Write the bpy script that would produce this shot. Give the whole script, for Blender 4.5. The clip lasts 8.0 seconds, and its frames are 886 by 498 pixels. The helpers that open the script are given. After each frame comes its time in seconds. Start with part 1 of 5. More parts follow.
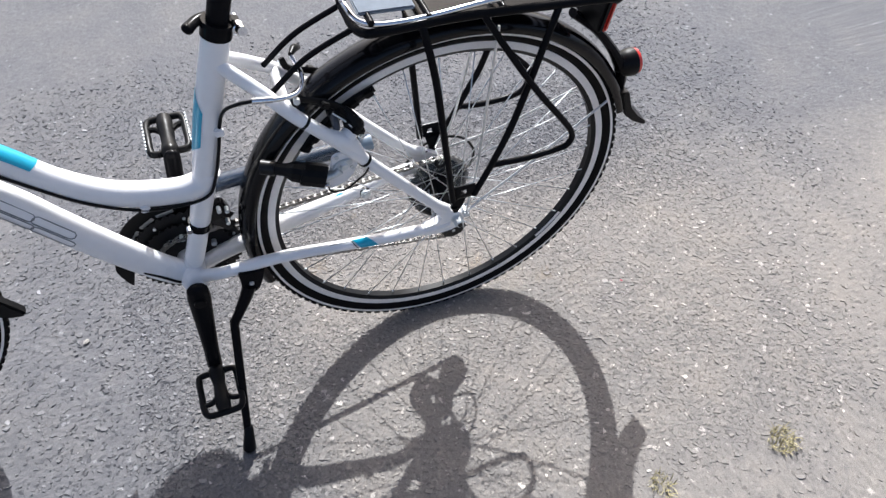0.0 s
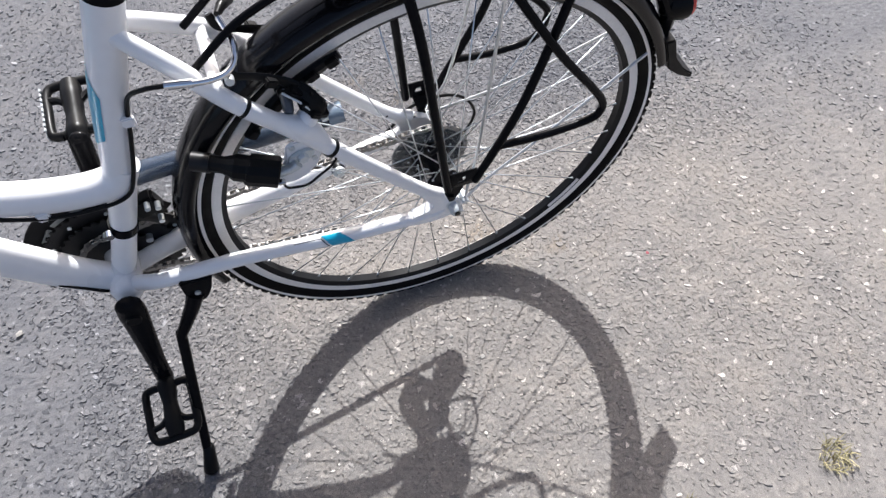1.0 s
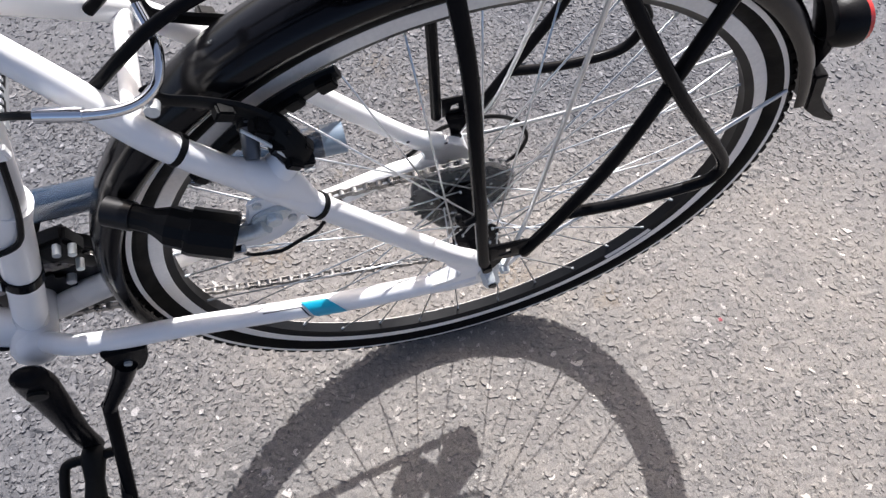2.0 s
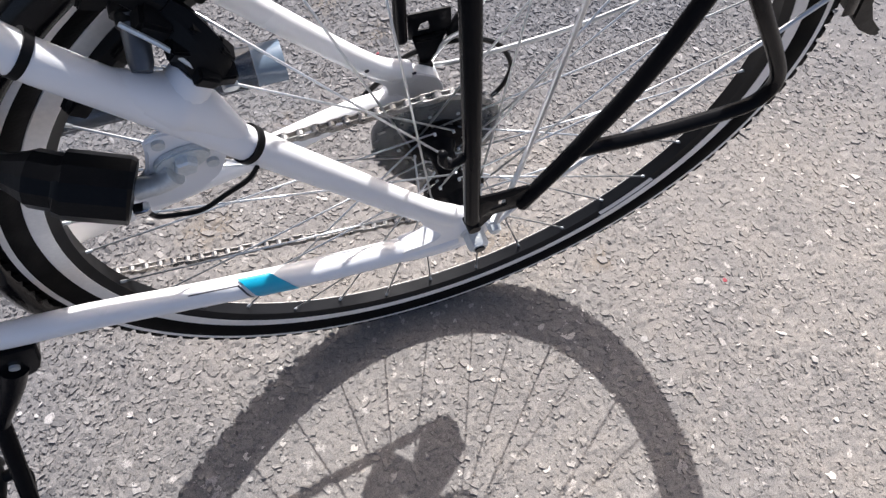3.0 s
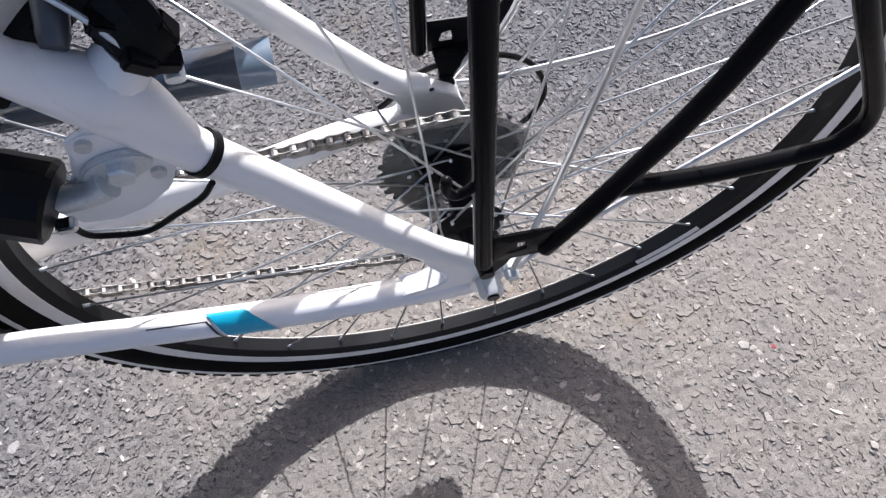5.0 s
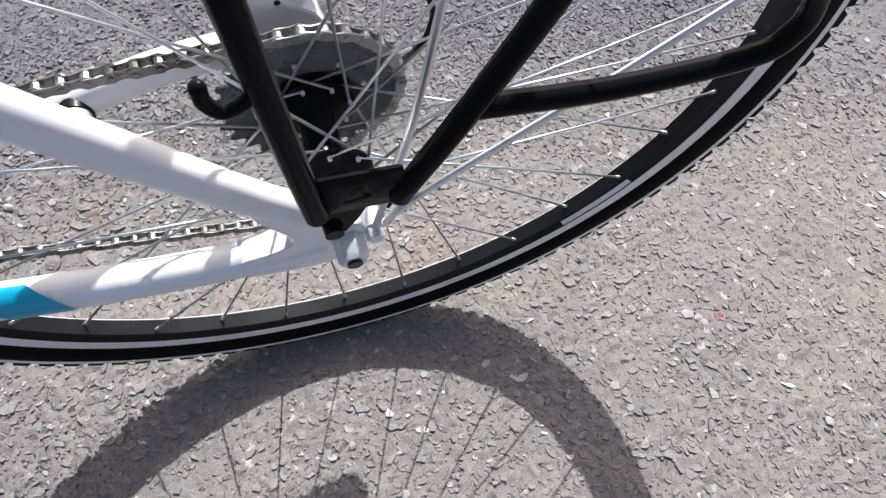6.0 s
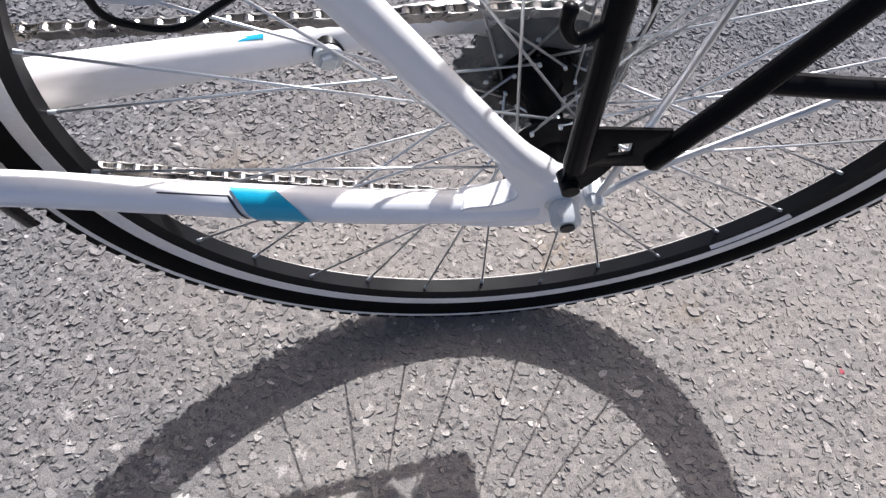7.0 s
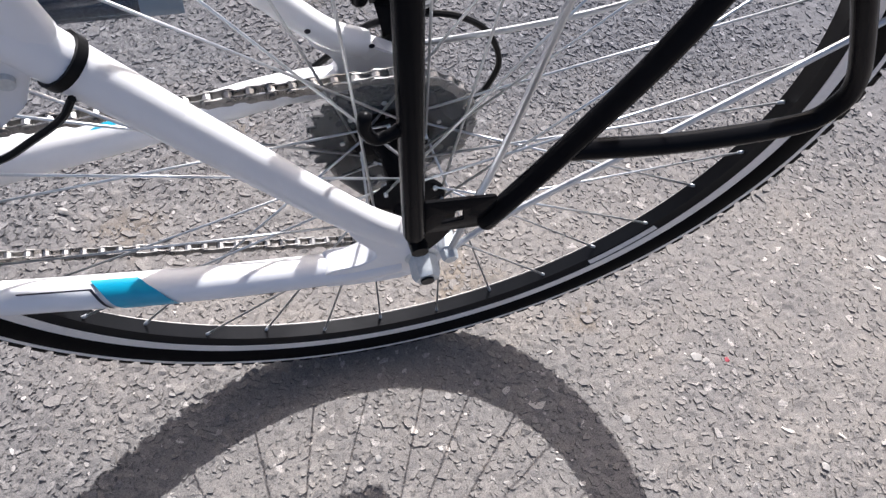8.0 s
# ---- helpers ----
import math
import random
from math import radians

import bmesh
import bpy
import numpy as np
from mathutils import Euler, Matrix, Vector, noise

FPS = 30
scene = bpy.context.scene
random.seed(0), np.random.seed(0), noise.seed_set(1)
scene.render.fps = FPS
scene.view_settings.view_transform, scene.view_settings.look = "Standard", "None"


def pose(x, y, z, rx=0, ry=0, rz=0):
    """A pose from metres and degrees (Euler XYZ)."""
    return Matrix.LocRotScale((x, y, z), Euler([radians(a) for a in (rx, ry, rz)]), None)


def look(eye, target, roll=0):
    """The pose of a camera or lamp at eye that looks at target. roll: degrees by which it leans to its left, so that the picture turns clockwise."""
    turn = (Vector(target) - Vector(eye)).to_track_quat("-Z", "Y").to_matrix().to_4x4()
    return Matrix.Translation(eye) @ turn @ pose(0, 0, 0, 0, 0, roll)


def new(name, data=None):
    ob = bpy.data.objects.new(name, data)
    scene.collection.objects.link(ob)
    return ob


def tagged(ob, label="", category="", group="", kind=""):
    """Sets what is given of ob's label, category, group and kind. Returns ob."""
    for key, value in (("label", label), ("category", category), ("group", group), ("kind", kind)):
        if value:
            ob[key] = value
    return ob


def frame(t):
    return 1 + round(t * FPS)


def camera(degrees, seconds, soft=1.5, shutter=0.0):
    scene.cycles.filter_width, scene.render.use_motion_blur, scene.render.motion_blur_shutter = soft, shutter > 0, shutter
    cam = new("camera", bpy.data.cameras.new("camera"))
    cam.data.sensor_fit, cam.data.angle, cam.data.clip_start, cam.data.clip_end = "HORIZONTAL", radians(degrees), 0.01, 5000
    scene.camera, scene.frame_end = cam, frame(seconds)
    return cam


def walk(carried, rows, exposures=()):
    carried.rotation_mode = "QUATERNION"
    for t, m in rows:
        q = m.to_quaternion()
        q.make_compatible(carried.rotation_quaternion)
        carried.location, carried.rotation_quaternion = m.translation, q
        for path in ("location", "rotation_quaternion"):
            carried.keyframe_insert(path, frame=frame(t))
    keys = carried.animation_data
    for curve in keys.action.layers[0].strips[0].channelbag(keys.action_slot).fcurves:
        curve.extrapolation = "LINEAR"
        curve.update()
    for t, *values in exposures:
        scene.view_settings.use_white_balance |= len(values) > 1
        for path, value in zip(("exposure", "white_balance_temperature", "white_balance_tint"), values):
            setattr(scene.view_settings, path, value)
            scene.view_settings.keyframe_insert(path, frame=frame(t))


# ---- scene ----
# The camera: carried by hand towards the rear wheel of a bicycle on its kickstand.
cam = camera(62.7, 8.0, soft=1.4)
PATH = [
    (0.0, pose(-0.3419, -0.9636, 1.2557, 42.94, 0.71, -20.91)),
    (0.2, pose(-0.3258, -0.9061, 1.2418, 43.67, 0.19, -20.31)),
    (0.5, pose(-0.2949, -0.8018, 1.2064, 39.67, -0.97, -21.68)),
    (0.7, pose(-0.2792, -0.7669, 1.1927, 38.34, -1.04, -22.66)),
    (1.0, pose(-0.2330, -0.6994, 1.1606, 34.46, 0.86, -21.24)),
    (1.2, pose(-0.2047, -0.6431, 1.1323, 34.67, 1.09, -19.96)),
    (2.3, pose(-0.1554, -0.4030, 0.9406, 28.61, -2.08, -15.73)),
    (2.5, pose(-0.1536, -0.3895, 0.9036, 27.47, -2.34, -17.09)),
    (2.7, pose(-0.1514, -0.3815, 0.8852, 28.90, -2.44, -17.15)),
    (3.0, pose(-0.1512, -0.3766, 0.8638, 28.96, -2.98, -19.60)),
    (3.5, pose(-0.1490, -0.3697, 0.8590, 29.25, -1.97, -19.56)),
    (4.0, pose(-0.1487, -0.3733, 0.8658, 28.93, -2.15, -18.20)),
    (4.2, pose(-0.1463, -0.3727, 0.8601, 29.08, -2.00, -18.03)),
    (5.3, pose(-0.0936, -0.3155, 0.7547, 31.84, -3.40, -14.58)),
    (5.5, pose(-0.0741, -0.3055, 0.7297, 31.86, -6.03, -17.04)),
    (5.8, pose(-0.0456, -0.3033, 0.7093, 30.64, -4.03, -17.82)),
    (6.0, pose(-0.0354, -0.3128, 0.7005, 29.51, -4.22, -17.23)),
    (6.2, pose(-0.0424, -0.3130, 0.6925, 28.52, -3.62, -17.26)),
    (6.5, pose(-0.0640, -0.3271, 0.6953, 29.53, -3.95, -13.81)),
    (6.7, pose(-0.0877, -0.3386, 0.6929, 30.60, -5.68, -10.48)),
    (7.0, pose(-0.1348, -0.3410, 0.6913, 31.20, -6.03, -6.28)),
    (7.2, pose(-0.1519, -0.3366, 0.6991, 31.79, -5.49, -6.69)),
    (7.5, pose(-0.1501, -0.3330, 0.7084, 30.64, -6.78, -9.75)),
    (7.7, pose(-0.1272, -0.3311, 0.7194, 31.18, -8.33, -13.60)),
    (8.0, pose(-0.0934, -0.3314, 0.7332, 32.29, -7.14, -14.24)),
]
walk(cam, PATH, [(0.0, 1.14, 6380, 7), (1.0, 1.14, 6450, 8), (2.5, 1.13, 6560, 10), (4.0, 1.11, 6530, 10), (4.8, 1.0, 6400, 11), (8.0, 0.99, 6400, 11)])

# ---- light: a clear sky and one high sun behind the bicycle ----
SUN = Vector((0.369, 0.977, 1.0)).normalized()
world = bpy.data.worlds.new("sky")
scene.world = world
world.use_nodes = True
wn = world.node_tree.nodes
sky = wn.new("ShaderNodeTexSky")
sky.sky_type, sky.sun_disc = "NISHITA", False
sky.air_density, sky.dust_density, sky.ozone_density = 0.55, 4.5, 0.3
sky.sun_elevation = math.asin(SUN.z)
sky.sun_rotation = math.atan2(SUN.x, SUN.y)
wn["Background"].inputs["Strength"].default_value = 0.108
world.node_tree.links.new(sky.outputs[0], wn["Background"].inputs["Color"])
sun = new("sun", bpy.data.lights.new("sun", "SUN"))
sun.data.energy, sun.data.angle, sun.data.color = 3.85, radians(0.53), (0.975, 0.975, 1.0)
sun.matrix_world = look(SUN * 10, (0, 0, 0))


# ---- materials ----
def material(name, colour, rough=0.5, metal=0.0, vary=0.0, scale=200.0, bump=0.0, coat=0.0, spec=0.5, rough_vary=0.0):
    """A principled surface with noise in colour, gloss and relief at two scales."""
    m = bpy.data.materials.new(name)
    m.use_nodes = True
    nt, b = m.node_tree, m.node_tree.nodes["Principled BSDF"]
    b.inputs["Roughness"].default_value, b.inputs["Metallic"].default_value = rough, metal
    b.inputs["Coat Weight"].default_value, b.inputs["Coat Roughness"].default_value = coat, 0.08
    b.inputs["Specular IOR Level"].default_value = spec
    tex = nt.nodes.new("ShaderNodeTexCoord")
    n1, n2 = nt.nodes.new("ShaderNodeTexNoise"), nt.nodes.new("ShaderNodeTexNoise")
    for n, s in ((n1, scale), (n2, scale / 12)):
        n.inputs["Scale"].default_value, n.inputs["Detail"].default_value = s, 4
        nt.links.new(tex.outputs["Object"], n.inputs["Vector"])
    add = nt.nodes.new("ShaderNodeMath")
    nt.links.new(n1.outputs["Fac"], add.inputs[0]), nt.links.new(n2.outputs["Fac"], add.inputs[1])
    ramp = nt.nodes.new("ShaderNodeMapRange")
    ramp.inputs[1].default_value, ramp.inputs[2].default_value = 0.6, 1.4
    ramp.inputs[3].default_value, ramp.inputs[4].default_value = 1 - vary, 1 + vary
    nt.links.new(add.outputs[0], ramp.inputs[0])
    mul = nt.nodes.new("ShaderNodeVectorMath")
    mul.operation = "SCALE"
    mul.inputs[0].default_value = colour
    nt.links.new(ramp.outputs[0], mul.inputs["Scale"])
    nt.links.new(mul.outputs[0], b.inputs["Base Color"])
    if rough_vary:
        rr = nt.nodes.new("ShaderNodeMapRange")
        rr.inputs[1].default_value, rr.inputs[2].default_value = 0.35, 0.65
        rr.inputs[3].default_value, rr.inputs[4].default_value = rough - rough_vary, rough + rough_vary
        nt.links.new(n2.outputs["Fac"], rr.inputs[0]), nt.links.new(rr.outputs[0], b.inputs["Roughness"])
    if bump:
        bp = nt.nodes.new("ShaderNodeBump")
        bp.inputs["Strength"].default_value, bp.inputs["Distance"].default_value = 0.5, bump
        nt.links.new(n1.outputs["Fac"], bp.inputs["Height"]), nt.links.new(bp.outputs[0], b.inputs["Normal"])
    return m


def see_through(name, tint, clear, rough):
    """Thin clear plastic: mostly lets light through, with a gloss on top."""
    m = bpy.data.materials.new(name)
    m.use_nodes = True
    nt = m.node_tree
    b = nt.nodes["Principled BSDF"]
    b.inputs["Base Color"].default_value = (*tint, 1)
    b.inputs["Roughness"].default_value = rough
    b.inputs["Alpha"].default_value = 1 - clear
    return m


WHITE = material("white_lacquer", (0.82, 0.81, 0.81), 0.30, vary=0.03, scale=60, coat=0.3, rough_vary=0.05)
BLACK = material("black_lacquer", (0.007, 0.007, 0.008), 0.20, vary=0.2, scale=150, spec=0.04, rough_vary=0.06)
PLASTIC = material("black_plastic", (0.0065, 0.0065, 0.007), 0.38, vary=0.25, scale=400, bump=0.0003, spec=0.11, rough_vary=0.08)
RUBBER = material("tyre_rubber", (0.0058, 0.0054, 0.0056), 0.62, vary=0.3, scale=500, bump=0.0004, spec=0.06, rough_vary=0.1)
RIM = material("black_rim", (0.009, 0.0095, 0.011), 0.40, vary=0.15, scale=300, spec=0.15, rough_vary=0.08)
STRIPE = material("reflective_tape", (0.80, 0.76, 0.72), 0.5, metal=0.0, vary=0.10, scale=300, rough_vary=0.1)
STEEL = material("zinc_steel", (0.64, 0.67, 0.68), 0.38, metal=0.5, vary=0.15, scale=500, rough_vary=0.1)
SPOKE = material("bright_spoke", (0.62, 0.64, 0.66), 0.30, metal=0.85, vary=0.1, scale=500)
CHROME = material("chrome", (0.75, 0.76, 0.78), 0.12, metal=1.0, vary=0.05, scale=200)
DARK_STEEL = material("dark_steel", (0.010, 0.010, 0.011), 0.36, metal=0.25, vary=0.3, scale=300, spec=0.3, rough_vary=0.1)
COG = material("black_steel", (0.008, 0.0085, 0.010), 0.30, vary=0.3, scale=300, spec=0.14, rough_vary=0.1)
CHAIN = material("chain_steel", (0.30, 0.29, 0.28), 0.30, metal=0.90, vary=0.35, scale=400, rough_vary=0.1)
CYAN = material("cyan_decal", (0.0, 0.33, 0.50), 0.3, vary=0.05, scale=100, coat=0.4)
INK = material("dark_line", (0.02, 0.02, 0.03), 0.35, vary=0.1)
GREY_INK = material("grey_line", (0.20, 0.21, 0.22), 0.35, vary=0.1)
SMOKE = material("smoky_blue_plastic", (0.022, 0.038, 0.066), 0.16, vary=0.15, scale=40, coat=0.3)
SMOKE.node_tree.nodes["Principled BSDF"].inputs["Alpha"].default_value = 0.84
LIP = material("pale_smoky_plastic", (0.15, 0.20, 0.26), 0.20, vary=0.12, scale=40, coat=0.3)
CLEAR = see_through("clear_plastic", (0.70, 0.73, 0.74), 0.94, 0.10)
RED = material("red_lens", (0.55, 0.03, 0.02), 0.15, vary=0.1, coat=0.5)
CLIP = material("pale_plastic", (0.15, 0.175, 0.21), 0.8, vary=0.15, scale=80, spec=0.15)
GUARD = material("glossy_mudguard", (0.004, 0.004, 0.005), 0.14, vary=0.2, scale=60, spec=0.22, rough_vary=0.05)
DARK_GREY = material("dark_grey_alloy", (0.10, 0.105, 0.115), 0.35, metal=0.4, vary=0.15)
SATIN = material("grey_alloy", (0.40, 0.42, 0.44), 0.4, metal=0.6, vary=0.1)


def ground_material(name):
    """Aged asphalt: bluish grey where it is bare, sandy where dust lies in it, single stones paler or darker."""
    m = bpy.data.materials.new(name)
    m.use_nodes = True
    nt, b = m.node_tree, m.node_tree.nodes["Principled BSDF"]
    N, L = nt.nodes.new, nt.links.new
    tex = N("ShaderNodeTexCoord")

    def noise_tex(scale, detail=5.0, rough=0.6):
        n = N("ShaderNodeTexNoise")
        n.inputs["Scale"].default_value, n.inputs["Detail"].default_value, n.inputs["Roughness"].default_value = scale, detail, rough
        L(tex.outputs["Object"], n.inputs["Vector"])
        return n.outputs["Fac"]

    def ramp(fac, *stops):
        r = N("ShaderNodeValToRGB")
        while len(r.color_ramp.elements) < len(stops):
            r.color_ramp.elements.new(0.5)
        for e, (p, c) in zip(r.color_ramp.elements, stops):
            e.position, e.color = p, (*c, 1)
        L(fac, r.inputs["Fac"])
        return r.outputs["Color"]

    def mix(fac, a, c, mode="MIX"):
        x = N("ShaderNodeMix")
        x.data_type, x.blend_type = "RGBA", mode
        if isinstance(fac, float):
            x.inputs[0].default_value = fac
        else:
            L(fac, x.inputs[0])
        L(a, x.inputs[6]), L(c, x.inputs[7])
        return x.outputs[2]

    def stored(attribute):
        a = N("ShaderNodeAttribute")
        a.attribute_name = attribute
        return a.outputs["Fac"]

    base = ramp(stored("dust"), (0.0, GREY), (1.0, SAND))
    stone = ramp(stored("stone"), (0.0, (0.55, 0.56, 0.58)), (0.35, (0.90, 0.90, 0.91)), (0.65, (1.06, 1.05, 1.04)), (0.9, (1.22, 1.22, 1.22)), (1.0, (2.2, 2.18, 2.14)))
    grit = ramp(noise_tex(700, 3, 0.65), (0.28, (0.52, 0.52, 0.53)), (0.48, (0.98, 0.98, 0.98)), (0.72, (1.38, 1.37, 1.36)))
    blotch = ramp(noise_tex(9, 5, 0.6), (0.3, (0.90, 0.905, 0.92)), (0.5, (1.0, 1.0, 1.0)), (0.72, (1.09, 1.07, 1.04)))
    moss = ramp(stored("moss"), (0.0, (1.0, 1.0, 1.0)), (1.0, (0.95, 0.86, 0.74)))
    colour = mix(1.0, mix(1.0, mix(1.0, mix(1.0, base, stone, "MULTIPLY"), grit, "MULTIPLY"), blotch, "MULTIPLY"), moss, "MULTIPLY")
    L(colour, b.inputs["Base Color"])
    b.inputs["Roughness"].default_value = 0.88
    b.inputs["Specular IOR Level"].default_value = 0.2
    bp = N("ShaderNodeBump")
    bp.inputs["Strength"].default_value, bp.inputs["Distance"].default_value = 0.7, 0.0012
    L(noise_tex(420, 5, 0.65), bp.inputs["Height"])
    L(bp.outputs[0], b.inputs["Normal"])
    return m


GREY, SAND = (0.116, 0.117, 0.126), (0.201, 0.187, 0.173)
ASPHALT = ground_material("asphalt")
PEBBLE = material("pale_pebble", (0.29, 0.275, 0.255), 0.8, vary=0.25, scale=300, bump=0.0006)
DRY_GRASS = material("dry_grass", (0.27, 0.235, 0.12), 0.7, vary=0.4, scale=90)
SCRAP = material("red_scrap", (0.26, 0.03, 0.045), 0.5, vary=0.3, scale=300)


# ---- building helpers ----
def mesh_object(name, bm, mat, sharp=38):
    me = bpy.data.meshes.new(name)
    bm.to_mesh(me)
    bm.free()
    me.materials.append(mat)
    me.shade_smooth()
    me.set_sharp_from_angle(angle=radians(sharp))
    return new(name, me)


def part(name, bm, mat, parent, label="", sharp=38):
    ob = mesh_object(name, bm, mat, sharp)
    ob.parent = parent
    if label:
        tagged(ob, label)
    return ob


def spline(points, sub):
    """Catmull-Rom through the points."""
    p = [Vector(q) for q in points]
    p = [p[0] * 2 - p[1]] + p + [p[-1] * 2 - p[-2]]
    out = []
    for i in range(1, len(p) - 2):
        for k in range(sub):
            t = k / sub
            a, b, c, d = p[i - 1], p[i], p[i + 1], p[i + 2]
            out.append(0.5 * (2 * b + (c - a) * t + (2 * a - 5 * b + 4 * c - d) * t * t + (3 * b - a - 3 * c + d) * t ** 3))
    out.append(p[-2])
    return out


def sweep(points, radius, segs=14, sub=6, flat=1.0, side=Vector((0, 1, 0)), round_ends=False, bm=None):
    """A tube along the points; radius a number or one for each point; flat: width against height of an oval section, along side."""
    bm = bm or bmesh.new()
    path = spline(points, sub) if sub > 1 and len(points) > 2 else [Vector(q) for q in points]
    if isinstance(radius, (int, float)):
        rad = [radius] * len(path)
    else:
        x = np.linspace(0, len(radius) - 1, len(path))
        rad = list(np.interp(x, range(len(radius)), radius))
    if round_ends:
        d0, d1 = (path[0] - path[1]).normalized(), (path[-1] - path[-2]).normalized()
        r0, r1 = rad[0], rad[-1]
        path = [path[0] + d0 * r0 * 0.55, path[0] + d0 * r0 * 0.4] + path + [path[-1] + d1 * r1 * 0.4, path[-1] + d1 * r1 * 0.55]
        rad = [r0 * 0.35, r0 * 0.75] + rad + [r1 * 0.75, r1 * 0.35]
    rings = []
    for i, (p, r) in enumerate(zip(path, rad)):
        t = (path[min(i + 1, len(path) - 1)] - path[max(i - 1, 0)]).normalized()
        s = side - t * side.dot(t)
        if s.length < 0.05:
            s = Vector((0, 0, 1)) - t * t.z if abs(t.z) < 0.9 else Vector((1, 0, 0)) - t * t.x
        s.normalize()
        u = t.cross(s)
        rings.append([bm.verts.new(p + s * (r * flat * math.cos(a)) + u * (r * math.sin(a))) for a in (2 * math.pi * k / segs for k in range(segs))])
    for a, b in zip(rings, rings[1:]):
        for k in range(segs):
            bm.faces.new((a[k], a[(k + 1) % segs], b[(k + 1) % segs], b[k]))
    bm.faces.new(rings[0][::-1])
    bm.faces.new(rings[-1])
    bmesh.ops.recalc_face_normals(bm, faces=bm.faces)
    return bm


def lathe(profile, segs=96, closed=True, a0=0.0, a1=360.0, bm=None):
    """Turns a profile of (radius, y) round the wheel's axis."""
    bm = bm or bmesh.new()
    full = a1 - a0 >= 359.9
    cnt = segs if full else segs + 1
    rings = []
    for i in range(cnt):
        a = radians(a0 + (a1 - a0) * i / segs)
        rings.append([bm.verts.new((r * math.cos(a), y, r * math.sin(a))) for r, y in profile])
    n = len(profile)
    for i in range(segs):
        a, b = rings[i], rings[(i + 1) % cnt]
        for k in range(n if closed else n - 1):
            bm.faces.new((a[k], a[(k + 1) % n], b[(k + 1) % n], b[k]))
    if not full and closed:
        bm.faces.new(rings[0]), bm.faces.new(rings[-1][::-1])
    bmesh.ops.recalc_face_normals(bm, faces=bm.faces)
    return bm


def plate(outline, y0, y1, bevel=0.0008, bm=None):
    """An outline of (x, z) made solid from y0 to y1."""
    bm = bm or bmesh.new()
    lo = [bm.verts.new((x, y0, z)) for x, z in outline]
    hi = [bm.verts.new((x, y1, z)) for x, z in outline]
    faces = [bm.faces.new(lo), bm.faces.new(hi[::-1])]
    n = len(outline)
    for k in range(n):
        faces.append(bm.faces.new((lo[k], hi[k], hi[(k + 1) % n], lo[(k + 1) % n])))
    bmesh.ops.recalc_face_normals(bm, faces=faces)
    if bevel:
        edges = {e for f in faces for e in f.edges}
        bmesh.ops.bevel(bm, geom=list(edges), offset=bevel, segments=2, affect="EDGES", clamp_overlap=True)
    return bm


def block(centre, size, rot=(0, 0, 0), bevel=0.001, bm=None):
    bm = bm or bmesh.new()
    m = pose(*centre, *rot) @ Matrix.Diagonal((*size, 1))
    made = bmesh.ops.create_cube(bm, size=1, matrix=m)["verts"]
    if bevel:
        edges = {e for v in made for e in v.link_edges}
        bmesh.ops.bevel(bm, geom=list(edges), offset=bevel, segments=2, affect="EDGES", clamp_overlap=True)
    return bm


def rod(a, b, r, segs=10, bm=None, r2=None):
    return sweep([a, b], [r, r2 if r2 is not None else r], segs, 1, bm=bm)


def nut(centre, axis, r, h, bm=None):
    """A hexagonal nut or bolt head, chamfered."""
    bm = bm or bmesh.new()
    c, ax = Vector(centre), Vector(axis).normalized()
    return sweep([c - ax * h / 2, c + ax * h * 0.3, c + ax * h / 2], [r, r, r * 0.82], 6, 1, side=Vector((0.3, 0.2, 0.93)), bm=bm)


# ---- ground ----
def smooth(lo, hi, v):
    t = np.clip((v - lo) / (hi - lo), 0, 1)
    return t * t * (3 - 2 * t)


def waves(x, y, scale, seed):
    """A soft uneven field between about -1 and 1, from crossed waves."""
    rng = np.random.default_rng(seed)
    out = np.zeros_like(x)
    for k in range(7):
        a, f = rng.uniform(0, 2 * np.pi), scale * rng.uniform(0.6, 1.9)
        out += np.sin(f * (x * np.cos(a) + y * np.sin(a)) + rng.uniform(0, 6.28) + 1.3 * np.sin(0.6 * f * (x * np.sin(a) - y * np.cos(a)) + k))
    return out / 3.6


def dust_cover(x, y):
    """How sandy the asphalt is: most on the near side of the rear wheel; also carries a paler patch behind it."""
    w = waves(x, y, 3.0, 5)
    near = smooth(-0.26, 0.24, 0.16 - y + 0.12 * w)
    back = smooth(-0.62, -0.10, x + 0.10 * w + 0.25 * np.clip(-y, 0, 0.5))
    reach = 1 - smooth(0.9, 1.9, np.hypot(x - 0.45, y + 0.35) + 0.2 * w)
    # soft patch behind the wheel, raised only to make the ground paler
    patch = 0.20 * np.exp(-((x + 0.05) ** 2 + (y - 0.40) ** 2) / 0.10)
    return np.clip(0.04 + patch + 0.90 * near * back * reach + 0.10 * waves(x, y, 9.0, 6) * (np.hypot(x, y) < 3), 0, 1)


